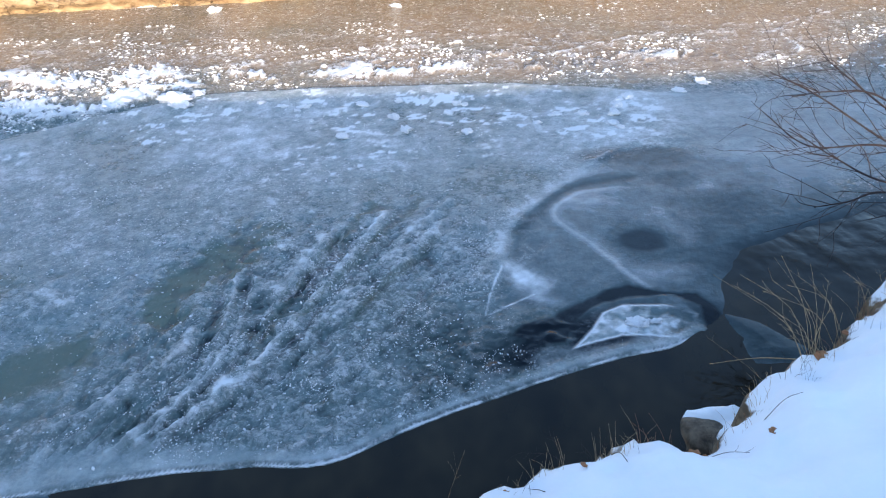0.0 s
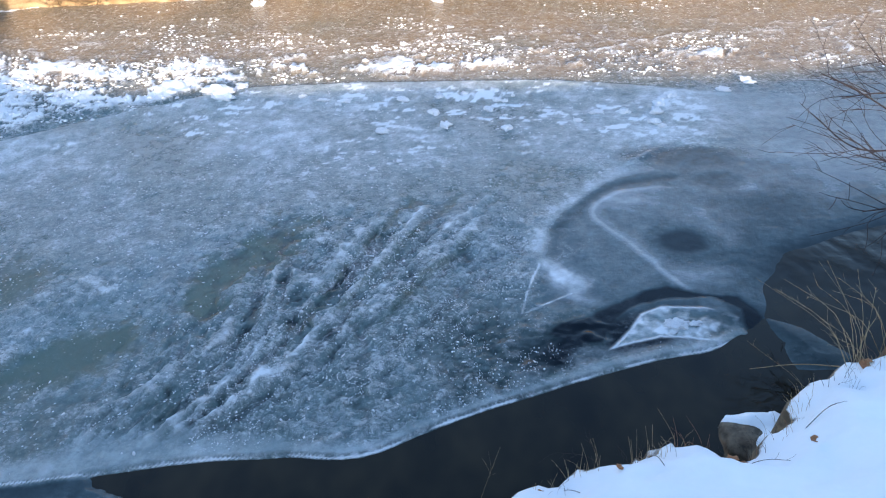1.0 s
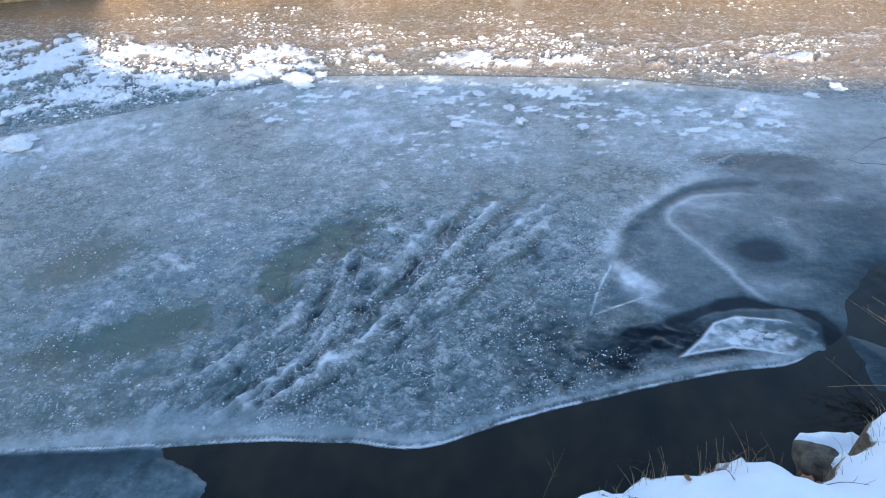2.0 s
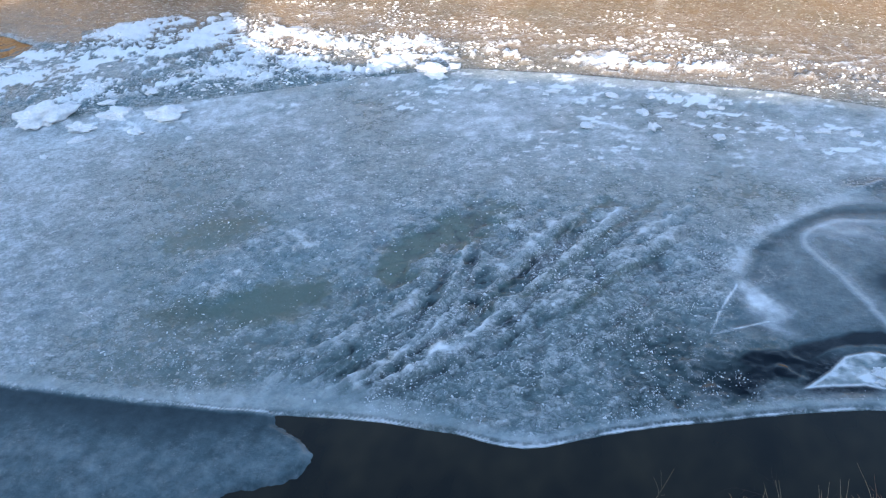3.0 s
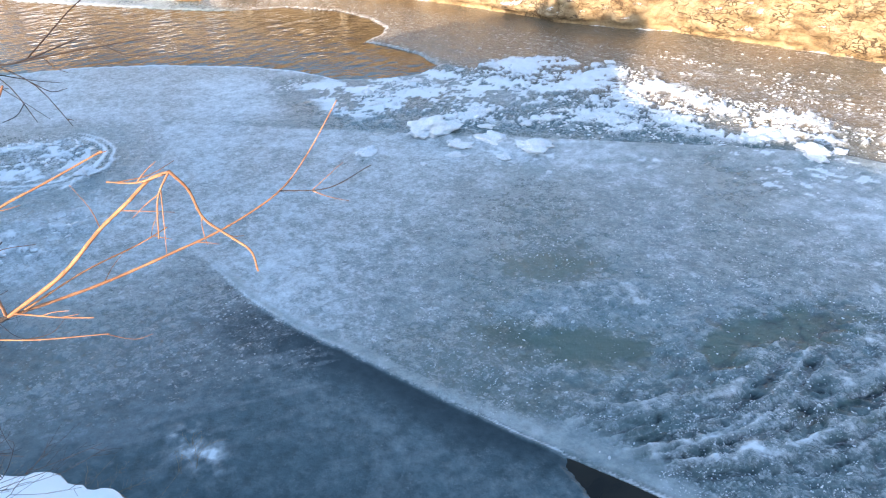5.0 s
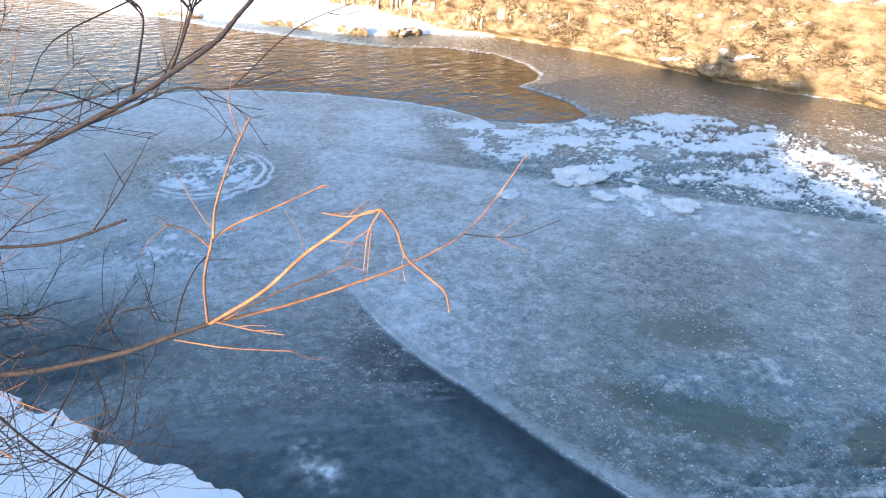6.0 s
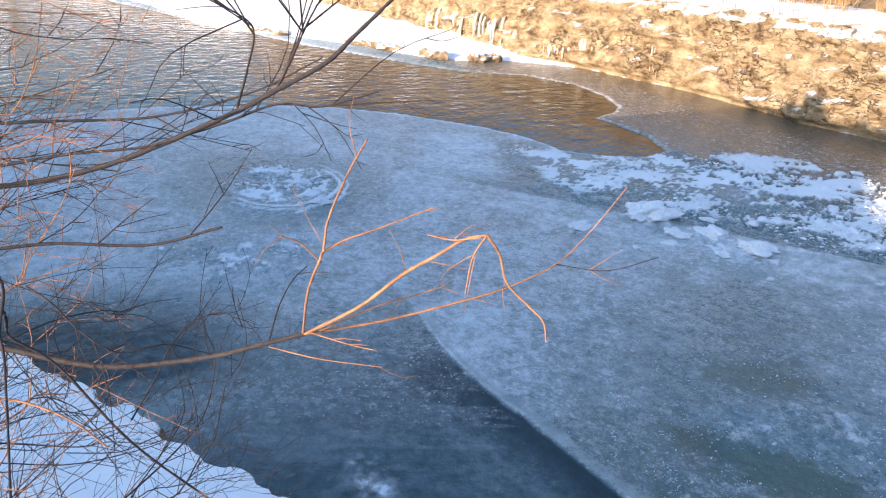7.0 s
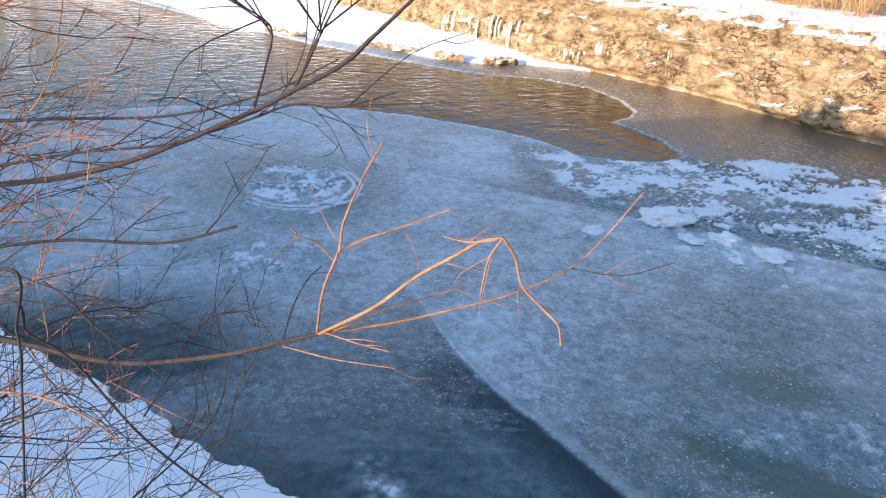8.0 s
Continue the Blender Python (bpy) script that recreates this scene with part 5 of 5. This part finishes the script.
shrub("sapling", [
    (YOUNG + [(-1.862, -0.492, 3.593), (-1.809, -0.436, 3.579), (-1.725, -0.326, 3.569), (-1.647, -0.236, 3.565), (-1.565, -0.157, 3.585), (-1.428, -0.035, 3.652), (-1.332, 0.035, 3.713), (-1.263, 0.072, 3.756)], 0.0085, 0.0032, BARK_SHADED, "curved grey branch, darkened as if shaded"),
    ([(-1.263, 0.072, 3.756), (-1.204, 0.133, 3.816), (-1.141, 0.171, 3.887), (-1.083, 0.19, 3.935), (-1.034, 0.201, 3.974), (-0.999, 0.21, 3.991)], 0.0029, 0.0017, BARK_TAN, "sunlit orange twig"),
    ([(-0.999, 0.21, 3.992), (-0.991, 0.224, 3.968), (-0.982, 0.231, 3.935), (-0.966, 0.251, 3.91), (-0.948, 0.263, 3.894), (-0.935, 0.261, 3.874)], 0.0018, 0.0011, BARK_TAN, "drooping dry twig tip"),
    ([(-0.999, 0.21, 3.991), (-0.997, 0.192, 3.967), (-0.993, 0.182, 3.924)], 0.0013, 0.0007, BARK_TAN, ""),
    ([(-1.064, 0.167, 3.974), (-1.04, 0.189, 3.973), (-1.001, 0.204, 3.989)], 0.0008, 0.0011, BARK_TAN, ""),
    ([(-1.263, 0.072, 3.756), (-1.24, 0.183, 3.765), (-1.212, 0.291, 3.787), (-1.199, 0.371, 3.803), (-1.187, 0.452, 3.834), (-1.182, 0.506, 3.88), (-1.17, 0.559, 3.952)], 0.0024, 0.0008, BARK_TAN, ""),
    ([(-1.187, 0.452, 3.834), (-1.096, 0.476, 3.858), (-1.011, 0.49, 3.912)], 0.0010, 0.0006, BARK_SHADED, ""),
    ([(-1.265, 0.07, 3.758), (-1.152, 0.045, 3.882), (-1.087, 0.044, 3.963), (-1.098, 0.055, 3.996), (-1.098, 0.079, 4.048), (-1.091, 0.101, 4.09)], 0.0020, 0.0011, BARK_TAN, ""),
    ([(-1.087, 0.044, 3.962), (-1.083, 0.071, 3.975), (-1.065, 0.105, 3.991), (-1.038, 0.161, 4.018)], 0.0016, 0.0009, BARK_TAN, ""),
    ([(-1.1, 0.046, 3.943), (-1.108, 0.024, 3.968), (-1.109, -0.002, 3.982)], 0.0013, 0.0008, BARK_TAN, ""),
    ([(-1.332, 0.035, 3.713), (-1.361, 0.062, 3.757), (-1.38, 0.091, 3.788), (-1.391, 0.118, 3.803)], 0.0014, 0.0008, BARK_SHADED, ""),
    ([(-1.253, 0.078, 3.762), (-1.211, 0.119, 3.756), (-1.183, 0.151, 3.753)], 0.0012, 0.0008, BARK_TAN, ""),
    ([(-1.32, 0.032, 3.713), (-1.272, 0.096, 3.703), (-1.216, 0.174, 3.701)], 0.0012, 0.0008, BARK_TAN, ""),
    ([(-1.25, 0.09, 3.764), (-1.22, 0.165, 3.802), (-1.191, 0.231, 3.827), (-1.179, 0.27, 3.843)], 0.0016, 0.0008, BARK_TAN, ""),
    (YOUNG + [(-1.65, -0.375, 3.698), (-1.629, -0.324, 3.645), (-1.603, -0.262, 3.59), (-1.518, -0.165, 3.456), (-1.453, -0.031, 3.312)], 0.0034, 0.0020, BARK_SHADED, ""),
    (YOUNG + [(-1.581, -0.358, 3.787), (-1.54, -0.332, 3.693), (-1.493, -0.337, 3.608), (-1.396, -0.353, 3.469)], 0.0030, 0.0018, BARK_SHADED, ""),
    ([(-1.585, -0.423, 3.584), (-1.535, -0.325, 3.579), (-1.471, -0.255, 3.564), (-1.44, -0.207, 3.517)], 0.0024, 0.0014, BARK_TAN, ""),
], "young tree's bent branch with sunlit orange twigs", random.Random(4), 0.07, 2, 0.0008, 0.0, False, BARK_TAN)


def tangle(name, count, az_, el_, dist_, mat, rng, label, r=0.0011):
    """A thicket of thin crossing stems that spring from the snow of the bank."""
    thing = new(name)
    for _ in range(count):
        a, e, d = radians(rng.uniform(*az_)), radians(rng.uniform(*el_)), rng.uniform(*dist_)
        tip = np.array([-0.3 - math.sin(a) * math.cos(e) * d, -0.2 + math.cos(a) * math.cos(e) * d, 4.3 + math.sin(e) * d])
        a2, e2 = a + radians(rng.uniform(8, 26)), e + radians(rng.uniform(-16, 9))
        d2 = d * rng.uniform(0.95, 1.25)
        low = np.array([-0.3 - math.sin(a2) * math.cos(e2) * d2, -0.2 + math.cos(a2) * math.cos(e2) * d2, 4.3 + math.sin(e2) * d2])
        bow = np.array([rng.gauss(0, 0.05), rng.gauss(0, 0.05), rng.gauss(0.0, 0.06)]) * d
        stem = [low + (tip - low) * u + bow * 4 * u * (1 - u) + np.array([rng.gauss(0, 0.006) for _ in range(3)]) * d * (0 < u < 1) for u in (0, 0.17, 0.34, 0.5, 0.67, 0.84, 1)]
        rr = r * rng.uniform(0.5, 1.4) * d
        pieces = [tube(stem, rr, rr * 0.4, 5, 19)]
        for t in side_twigs(stem, rng.randint(4, 7), 0.13 * d, rr * 0.55, rng):
            pieces.append(tube(*t, 4, 5))
            for u in side_twigs(t[0], 3, 0.035 * d, rr * 0.4, rng):
                pieces.append(tube(*u, 3, 4))
        put_part("stem", mesh_of("stem", *joined(pieces), mat), thing)
    return tagged(thing, label, "shrub", "leafless twigs by the path")


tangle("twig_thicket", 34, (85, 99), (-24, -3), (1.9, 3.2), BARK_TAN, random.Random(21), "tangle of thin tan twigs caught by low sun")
tangle("twig_thicket", 18, (80, 97), (-22, -4), (2.0, 3.4), BARK_DARK, random.Random(22), "tangle of thin dark leafless twigs")
tangle("twig_thicket", 80, (78, 100), (-47, -25), (1.5, 2.4), BARK_SHADED, random.Random(23), "leafless twigs, coloured dark for shade, over the snowy bank", 0.0010)
tangle("twig_thicket", 10, (80, 100), (-45, -28), (1.3, 2.2), BARK_TAN, random.Random(24), "pale twigs over the snowy bank", 0.0012)

rb = random.Random(31)
BUSH = (4.35, 4.95, 1.15)
bush_stems = [[(3.98, 5.38, 1.29), (3.53, 5.89, 1.44), (3.12, 6.33, 1.67), (2.78, 6.65, 1.8)], [(3.93, 5.33, 1.37), (3.43, 5.72, 1.48), (2.97, 6.03, 1.36), (2.67, 6.37, 1.54)],
              [(3.82, 5.14, 1.37), (3.34, 5.43, 1.31), (3.08, 5.74, 1.37), (2.79, 6.07, 1.51)], [(4.14, 5.65, 1.25), (3.66, 6.25, 1.58), (3.44, 6.56, 1.75), (3.29, 6.79, 1.87)],
              [(3.71, 4.89, 1.28), (3.25, 5.24, 1.32), (3.06, 5.39, 1.17), (2.84, 5.46, 1.09)], [(4.04, 5.46, 1.25), (3.56, 6.11, 1.71), (3.24, 6.4, 1.69), (2.96, 6.51, 1.61)]]
shrub("riverside_shrub", [([BUSH] + s, 0.014, 0.0045, BARK_SHADED, "") for s in bush_stems], "leafless shrub, coloured dark for shade, spreading from the snowy bank over water", rb, 0.65, 15, 0.0040, -0.02, True, BARK_SHADED)


# ---- dry grass, stalks and leaves on the near bank ----
def stalks(name, roots, height, count, rng, label, lean=(0, 0), r=0.0016, mat=None, heads=False):
    thing = new(name)
    rx, ry = roots[0]
    rz = float(near_height(np.array([rx]), np.array([ry]))[0][0])
    thing.location = (rx, ry, rz)
    for k in range(count):
        qx, qy = roots[rng.randrange(len(roots))]
        qx, qy = qx + rng.gauss(0, 0.03), qy + rng.gauss(0, 0.03)
        qz = max(0.0, float(near_height(np.array([qx]), np.array([qy]))[0][0])) - 0.03
        h = height * rng.uniform(0.4, 1.1)
        sx, sy = (lean[0] + rng.gauss(0, 0.35)) * h, (lean[1] + rng.gauss(0, 0.35)) * h
        b = np.array([qx - rx, qy - ry, qz - rz])
        pts = [b, b + [sx * 0.35, sy * 0.35, h * 0.55], b + [sx, sy, h * rng.uniform(0.7, 1.0)]]
        pieces = [tube(pts, r, r * 0.4, 4, 7)]
        if heads and rng.random() < 0.6:
            for t in side_twigs(pts, 4, 0.09, r * 0.5, rng, 0, 0.6):
                pieces.append(tube(*t, 3, 4))
        put_part("stem", mesh_of("stem", *joined(pieces), mat or STRAW), thing)
    return tagged(thing, label, "dry grass", "dry plants on the near bank")


rg = random.Random(41)
stalks("dry_grass", [(2.25, 3.90), (2.4, 4.02), (2.55, 4.15)], 0.62, 22, rg, "tall straw-coloured dry stalks on the snowy lip", (-0.25, 0.35), 0.0022, STRAW, True)
stalks("dry_grass", [(2.9, 4.55), (3.3, 5.0)], 0.30, 12, rg, "short dry stalks poking out of the snow", (-0.2, 0.3), 0.0018, STRAW, True)
stalks("dry_grass", [(1.9, 3.9), (1.95, 3.95)], 0.22, 12, rg, "small brown weed beside a snowy stone", (-0.3, 0.3), 0.0012, BARK_DARK, True)
stalks("dry_grass", [(1.0, 3.22), (1.1, 3.25), (0.75, 3.1)], 0.18, 16, rg, "short dry grass at the snow's edge", (0, 0.35), 0.0013, STRAW)
stalks("dry_grass", [(0.05, 2.95), (0.25, 2.95), (0.5, 3.0)], 0.16, 18, rg, "fringe of dead grass under the snow lip", (0, 0.4), 0.0012, STRAW)
stalks("dry_grass", [(-0.2, 2.85), (-0.05, 2.9), (-0.4, 2.7)], 0.50, 14, rg, "thin branching brown weed at the water's edge", (-0.05, 0.25), 0.0011, STRAW, True)
stalks("dry_grass", [(-0.95, 2.35), (-1.1, 2.3)], 0.55, 5, rg, "few thin dry stems over dark water", (0, 0.25), 0.0010, STRAW, True)
stalks("dry_grass", [(-3.5, 1.35), (-3.7, 1.3), (-3.9, 1.2)], 0.45, 14, rg, "arching dry grass beside thin ice", (0.3, 0.3), 0.0013, STRAW)
stalks("dry_grass", [(-4.6, 1.1), (-4.9, 0.95), (-5.1, 0.8)], 0.42, 26, rg, "brown weeds along the foot of the snowy bank", (0, 0.3), 0.0012, STRAW, True)
stalks("dry_grass", [(-4.95, 1.65), (-5.1, 1.7), (-4.9, 1.5)], 0.28, 18, rg, "frosted brown weed frozen into thin ice", (0, 0.2), 0.0014, STRAW, True)
stalks("dry_grass", [(0.9, 3.0), (1.45, 3.15), (0.3, 2.8), (2.05, 3.55), (2.7, 4.0)], 0.16, 16, rg, "sparse thin stalks poking through smooth snow", (0.1, 0.1), 0.0011, BARK_DARK)
stalks("dry_grass", [(1.55, 3.52), (1.7, 3.6), (1.85, 3.72)], 0.17, 16, rg, "dead grass tuft between snowy stones", (-0.2, 0.2), 0.0013, STRAW)
stalks("dry_grass", [(-5.7, 0.45), (-6.0, 0.3), (-6.4, 0.0)], 0.30, 20, rg, "matted dry grass below the snow edge", (0, 0.3), 0.0012, STRAW, True)


LIP = curve_through(NEAR_EDGE[3:15], 60)
for k in range(14):
    i = 3 + 4 * k
    spots = [tuple(LIP[min(59, i + j)] + [0.10, -0.12]) for j in (0, 1, 2, 3)]
    if k % 3 == 0:
        stalks("dry_grass", spots, 0.20, 9, rg, "sparse dark weed stems along the snowy lip", (-0.1, 0.3), 0.0013, BARK_DARK, True)
    else:
        stalks("dry_grass", spots, 0.09 + 0.03 * (k % 4), 12, rg, "ragged dead grass hanging from the snowy lip", (-0.1, 0.5), 0.0013, STRAW if k % 2 else BARK_TAN)


reed_path = [(2.24, 3.96, 0.80), (2.04, 4.2, 0.62), (1.78, 4.35, 0.45)]
reed = new("reed_stalk", mesh_of("reed_stalk", *tube(reed_path, 0.004, 0.0016, 6, 14), STRAW))
tagged(reed, "long pale dry stalk bent low over dark water", "dry grass", "dry plants on the near bank")


def leaf(x, y, size, turn, rng, label):
    u, w2 = np.meshgrid(np.linspace(0, 1, 9), np.linspace(-1, 1, 7))
    wid = 0.42 * np.sin(np.pi * u ** 0.8) * (1 + 0.18 * np.cos(u * 22))
    vx, vy = u - 0.5, w2 * wid
    vz = 0.22 * np.abs(w2) * wid + 0.18 * (u - 0.5) ** 2 + 0.05 * np.sin(9 * u + 3 * w2)
    me = mesh_of("dead_leaf", np.stack([vx, vy, vz], -1).reshape(-1, 3) * size, grid_faces(7, 9), LEAF)
    ob = new("dead_leaf", me)
    so_ = ob.modifiers.new("thickness", "SOLIDIFY")
    so_.thickness = 0.0008
    z = float(near_height(np.array([x]), np.array([y]))[0][0])
    ob.matrix_world = pose(x, y, z + 0.008, rng.uniform(-20, 20), rng.uniform(-20, 20), turn)
    tagged(ob, label, "leaf", "dead leaves on the snow")


rl = random.Random(51)
for x, y, s, t in ((1.70, 3.10, 0.085, 20), (1.24, 3.03, 0.09, 100), (1.30, 3.0, 0.06, 200), (2.24, 3.80, 0.09, 50), (2.28, 3.86, 0.07, 140), (2.55, 4.10, 0.06, 10), (2.6, 4.2, 0.06, 80), (3.2, 4.85, 0.09, 30), (0.62, 2.9, 0.05, 70), (0.2, 2.83, 0.05, 10)):
    leaf(x, y, s, t, rl, "curled brown dead leaf lying on snow")


def fallen_twig(x, y, length, turn, rng):
    c, s = math.cos(turn), math.sin(turn)
    pts = []
    for u in (0, 0.5, 1):
        px, py = x + c * length * u, y + s * length * u
        pts.append((px - x, py - y, float(near_height(np.array([px]), np.array([py]))[0][0]) + 0.006 + (0.04 if u == 0.5 else 0) * rng.random()))
    ob = new("fallen_twig", mesh_of("fallen_twig", *joined([tube(pts, 0.0022, 0.001, 5, 8)] + [tube(*q, 4, 4) for q in side_twigs(pts, 2, length * 0.3, 0.001, rng)]), BARK_DARK))
    ob.location = (x, y, 0)
    tagged(ob, "thin dark twig lying on the snow", "twig", "twigs on the snow")


for x, y, ln, t in ((1.28, 2.98, 0.22, -0.3), (1.22, 3.0, 0.12, 0.4), (1.7, 3.25, 0.2, 0.2), (0.85, 2.9, 0.16, 1.9), (2.5, 3.55, 0.14, 1.0), (2.3, 2.9, 0.1, 0.5), (0.4, 2.75, 0.12, 2.2)):
    fallen_twig(x, y, ln, t, rl)

# ---- far bank: icicles, hanging grass, terrace thicket ----
def toe_place(x):
    i = int(np.argmin(np.abs(toe[:, 0] - x)))
    return toe[i], out[i]


ri = random.Random(61)
for x0, top_z, drop, wide, cnt in ((-17.7, 1.0, 0.9, 0.12, 7),):
    p, o = toe_place(x0)
    thing = new("icicle_cluster")
    thing.location = (p[0] + o[0] * 0.10, p[1] + o[1] * 0.10, top_z)
    for k in range(cnt):
        ln, off = drop * ri.uniform(0.5, 1.0), ri.uniform(-wide, wide) * 0.6
        px, py = -o[1] * off + o[0] * ri.uniform(-0.25, 0.02), o[0] * off + o[1] * ri.uniform(-0.25, 0.02)
        v, f = tube([(px, py, 0.1 * ri.random()), (px + ri.gauss(0, 0.01), py, -0.5 * ln), (px, py, -ln)], 0.016 * ri.uniform(0.5, 1.6), 0.004, 8, 14)
        put_part("icicle", mesh_of("icicle", v, f, ICICLE), thing)
    tagged(thing, "white frozen seepage and icicles on the clay bank", "icicles", "icicles on the far bank")


for k in range(12):
    x0 = -27.0 + 0.62 * k + ri.uniform(-0.25, 0.25)
    p, o = toe_place(x0)
    top_z = ri.uniform(0.75, 1.25) - 0.02 * k
    thing = new("icicle_cluster")
    thing.location = (p[0] + o[0] * 0.10, p[1] + o[1] * 0.10, top_z)
    for j in range(ri.randint(7, 12)):
        ln, off = (top_z - 0.2) * ri.uniform(0.35, 1.05), ri.gauss(0, 0.17)
        px, py = -o[1] * off + o[0] * ri.uniform(-0.22, 0.04), o[0] * off + o[1] * ri.uniform(-0.22, 0.04)
        r0 = ri.uniform(0.012, 0.045)
        path = curve_through([(px - o[0] * 0.12, py - o[1] * 0.12, 0.2 * ri.random()), (px, py, -0.3 * ln), (px + ri.gauss(0, 0.012), py, -0.7 * ln), (px + o[0] * 0.03, py + o[1] * 0.03, -ln)], 18)
        v, f = tube(path, 1.0, 1.0, 8, 18)
        axis = np.repeat(path, 8, axis=0)
        u = np.repeat(np.linspace(0, 1, 18), 8)[:, None]
        v = axis + (v - axis) * r0 * (0.15 + 1.1 * np.sin(np.pi * u ** 0.6) ** 0.8 + 0.15 * np.sin(23 * u + j))
        put_part("icicle", mesh_of("icicle", v, f, ICICLE), thing)
    tagged(thing, "cream-coloured frozen seepage hanging down the clay bank", "icicles", "icicles on the far bank")


def clay_ledge(a, b, tall, seed):
    """A broken slab of clay sticking out from under the snow at the waterline."""
    n_along, n_round = 40, 12
    pts = []
    for i in range(n_along):
        u = i / (n_along - 1)
        wide = (0.22 + 0.10 * math.sin(9 * u + seed)) * min(1, 6 * u + 0.1, 6 * (1 - u) + 0.1)
        for k in range(n_round):
            t = 2 * math.pi * k / n_round
            rough = 1 + 0.5 * noise.noise(Vector((u * 9, math.cos(t) * 1.3, math.sin(t) * 1.3 + seed)))
            across, up = math.cos(t) * wide * rough, math.sin(t) * tall * 0.5 * rough * min(1, 8 * u + 0.3, 8 * (1 - u) + 0.3)
            dx, dy = b[0] - a[0], b[1] - a[1]
            ln = math.hypot(dx, dy)
            pts.append((a[0] + dx * u - dy / ln * across, a[1] + dy * u + dx / ln * across, tall * 0.35 + up))
    faces = [[i * n_round + k, i * n_round + (k + 1) % n_round, (i + 1) * n_round + (k + 1) % n_round, (i + 1) * n_round + k] for i in range(n_along - 1) for k in range(n_round)]
    faces += [list(range(n_round))[::-1], [(n_along - 1) * n_round + k for k in range(n_round)]]
    ob = new("clay_ledge", mesh_of("clay_ledge", pts, faces, CLIFF, True))
    tagged(ob, "low broken ledge of ochre clay under a snowy shelf", "clay ledge", "clay ledges at the waterline")


for a_, b_, tall_, seed_ in (((-26.9, 9.6), (-24.6, 10.75), 0.26, 1.0), ((-23.9, 11.1), (-22.7, 11.55), 0.34, 2.3), ((-22.55, 12.15), (-22.0, 13.15), 0.30, 4.1), ((-31.0, 7.1), (-28.8, 8.2), 0.22, 5.7)):
    clay_ledge(a_, b_, tall_, seed_)

# ---- scrubby slope behind the terrace ----
SCRUB = make_plain("dry_scrub_slope", (0.20, 0.12, 0.055), (0.50, 0.35, 0.18), 1.6, 0.9, 0.2)
tw_ = np.linspace(0, 1, 24)[:, None]
base_off = 3.6 + 0.9 * fbm(run * 0.35, run * 0.0 + 3.0, 4, 191)[None, :]
set_in = base_off + 9.0 * tw_
SLX, SLY = toe[:, 0][None, :] - out[:, 0][None, :] * set_in, toe[:, 1][None, :] - out[:, 1][None, :] * set_in
SLZ = 2.2 + 3.4 * smooth(0, 1, tw_) + 0.9 * tw_ + smooth(0.0, 0.15, tw_) * (0.6 * fbm(SLX * 0.8, SLY * 0.8, 4, 193) + 0.25 * fbm(SLX * 3, SLY * 3, 3, 195))
slope = new("scrub_slope", mesh_of("scrub_slope", np.stack([SLX, SLY, SLZ], -1).reshape(-1, 3), grid_faces(*SLX.shape), SCRUB))
tagged(slope, "slope of dry ochre grass and scrub behind the snowy terrace", "slope", kind="structure")


def grass_curtain(x0, x1, count, rng, z0=2.2, up=0.25, down=0.5):
    pieces = []
    for _ in range(count):
        x = rng.uniform(x0, x1)
        p, o = toe_place(x)
        off = rng.uniform(-0.65, -0.2)
        z = z0 + rng.gauss(0, 0.15)
        b = np.array([p[0] + o[0] * off, p[1] + o[1] * off, z])
        ln = rng.uniform(0.3, 1.0)
        pieces.append(tube([b, b + [o[0] * 0.14 * ln, o[1] * 0.14 * ln, up * ln], b + [o[0] * (0.35 * ln) + rng.gauss(0, 0.06), o[1] * 0.35 * ln, -down * ln]], 0.006, 0.003, 3, 5))
    return joined(pieces)


for x0, x1, cnt, z0 in ((-30, -18.8, 420, 2.0), (-18.8, -9, 110, 2.25), (-9, 2, 90, 2.3)):
    ob = new("hanging_grass", mesh_of("hanging_grass", *grass_curtain(x0, x1, cnt, ri, z0), STRAW))
    tagged(ob, "golden dry grass hanging over the clay bank", "dry grass", kind="stuff")

TERRACE = make_plain("russet_twigs", (0.26, 0.15, 0.065), (0.48, 0.31, 0.15), 6, 0.8, 0.002)
rt = random.Random(71)
thicket_pieces = []
for k in range(46):
    a = k / 46 * 6.28 * 3
    base = np.array([rt.gauss(0, 0.25), rt.gauss(0, 0.25), -0.1])
    tip = base + np.array([math.cos(a) * rt.uniform(0.2, 0.9), math.sin(a) * rt.uniform(0.2, 0.9), rt.uniform(0.8, 2.0)])
    st_ = [base, (base + tip) / 2 + [rt.gauss(0, 0.08), rt.gauss(0, 0.08), 0.15], tip]
    thicket_pieces.append(tube(st_, 0.010, 0.004, 4, 6))
    for t in side_twigs(st_, 7, 0.5, 0.005, rt):
        thicket_pieces.append(tube(*t, 3, 4))
terrace_shrub = new("terrace_shrub", mesh_of("terrace_shrub", *joined(thicket_pieces), TERRACE))
tagged(terrace_shrub, "russet leafless bush on the snowy terrace", "shrub", "bushes along the far terrace")
first = True
for k in range(44):
    x = -46 + 1.45 * k + rt.uniform(-0.5, 0.5)
    m = pose(x, float(far_line(x)) + rt.uniform(3.4, 5.6), 2.32, 0, 0, rt.uniform(0, 360)) @ Matrix.Scale(rt.uniform(0.8, 1.5), 4)
    if first:
        terrace_shrub.matrix_world, first = m, False
    else:
        o = copy_thing(terrace_shrub, m)
        o.matrix_world = m
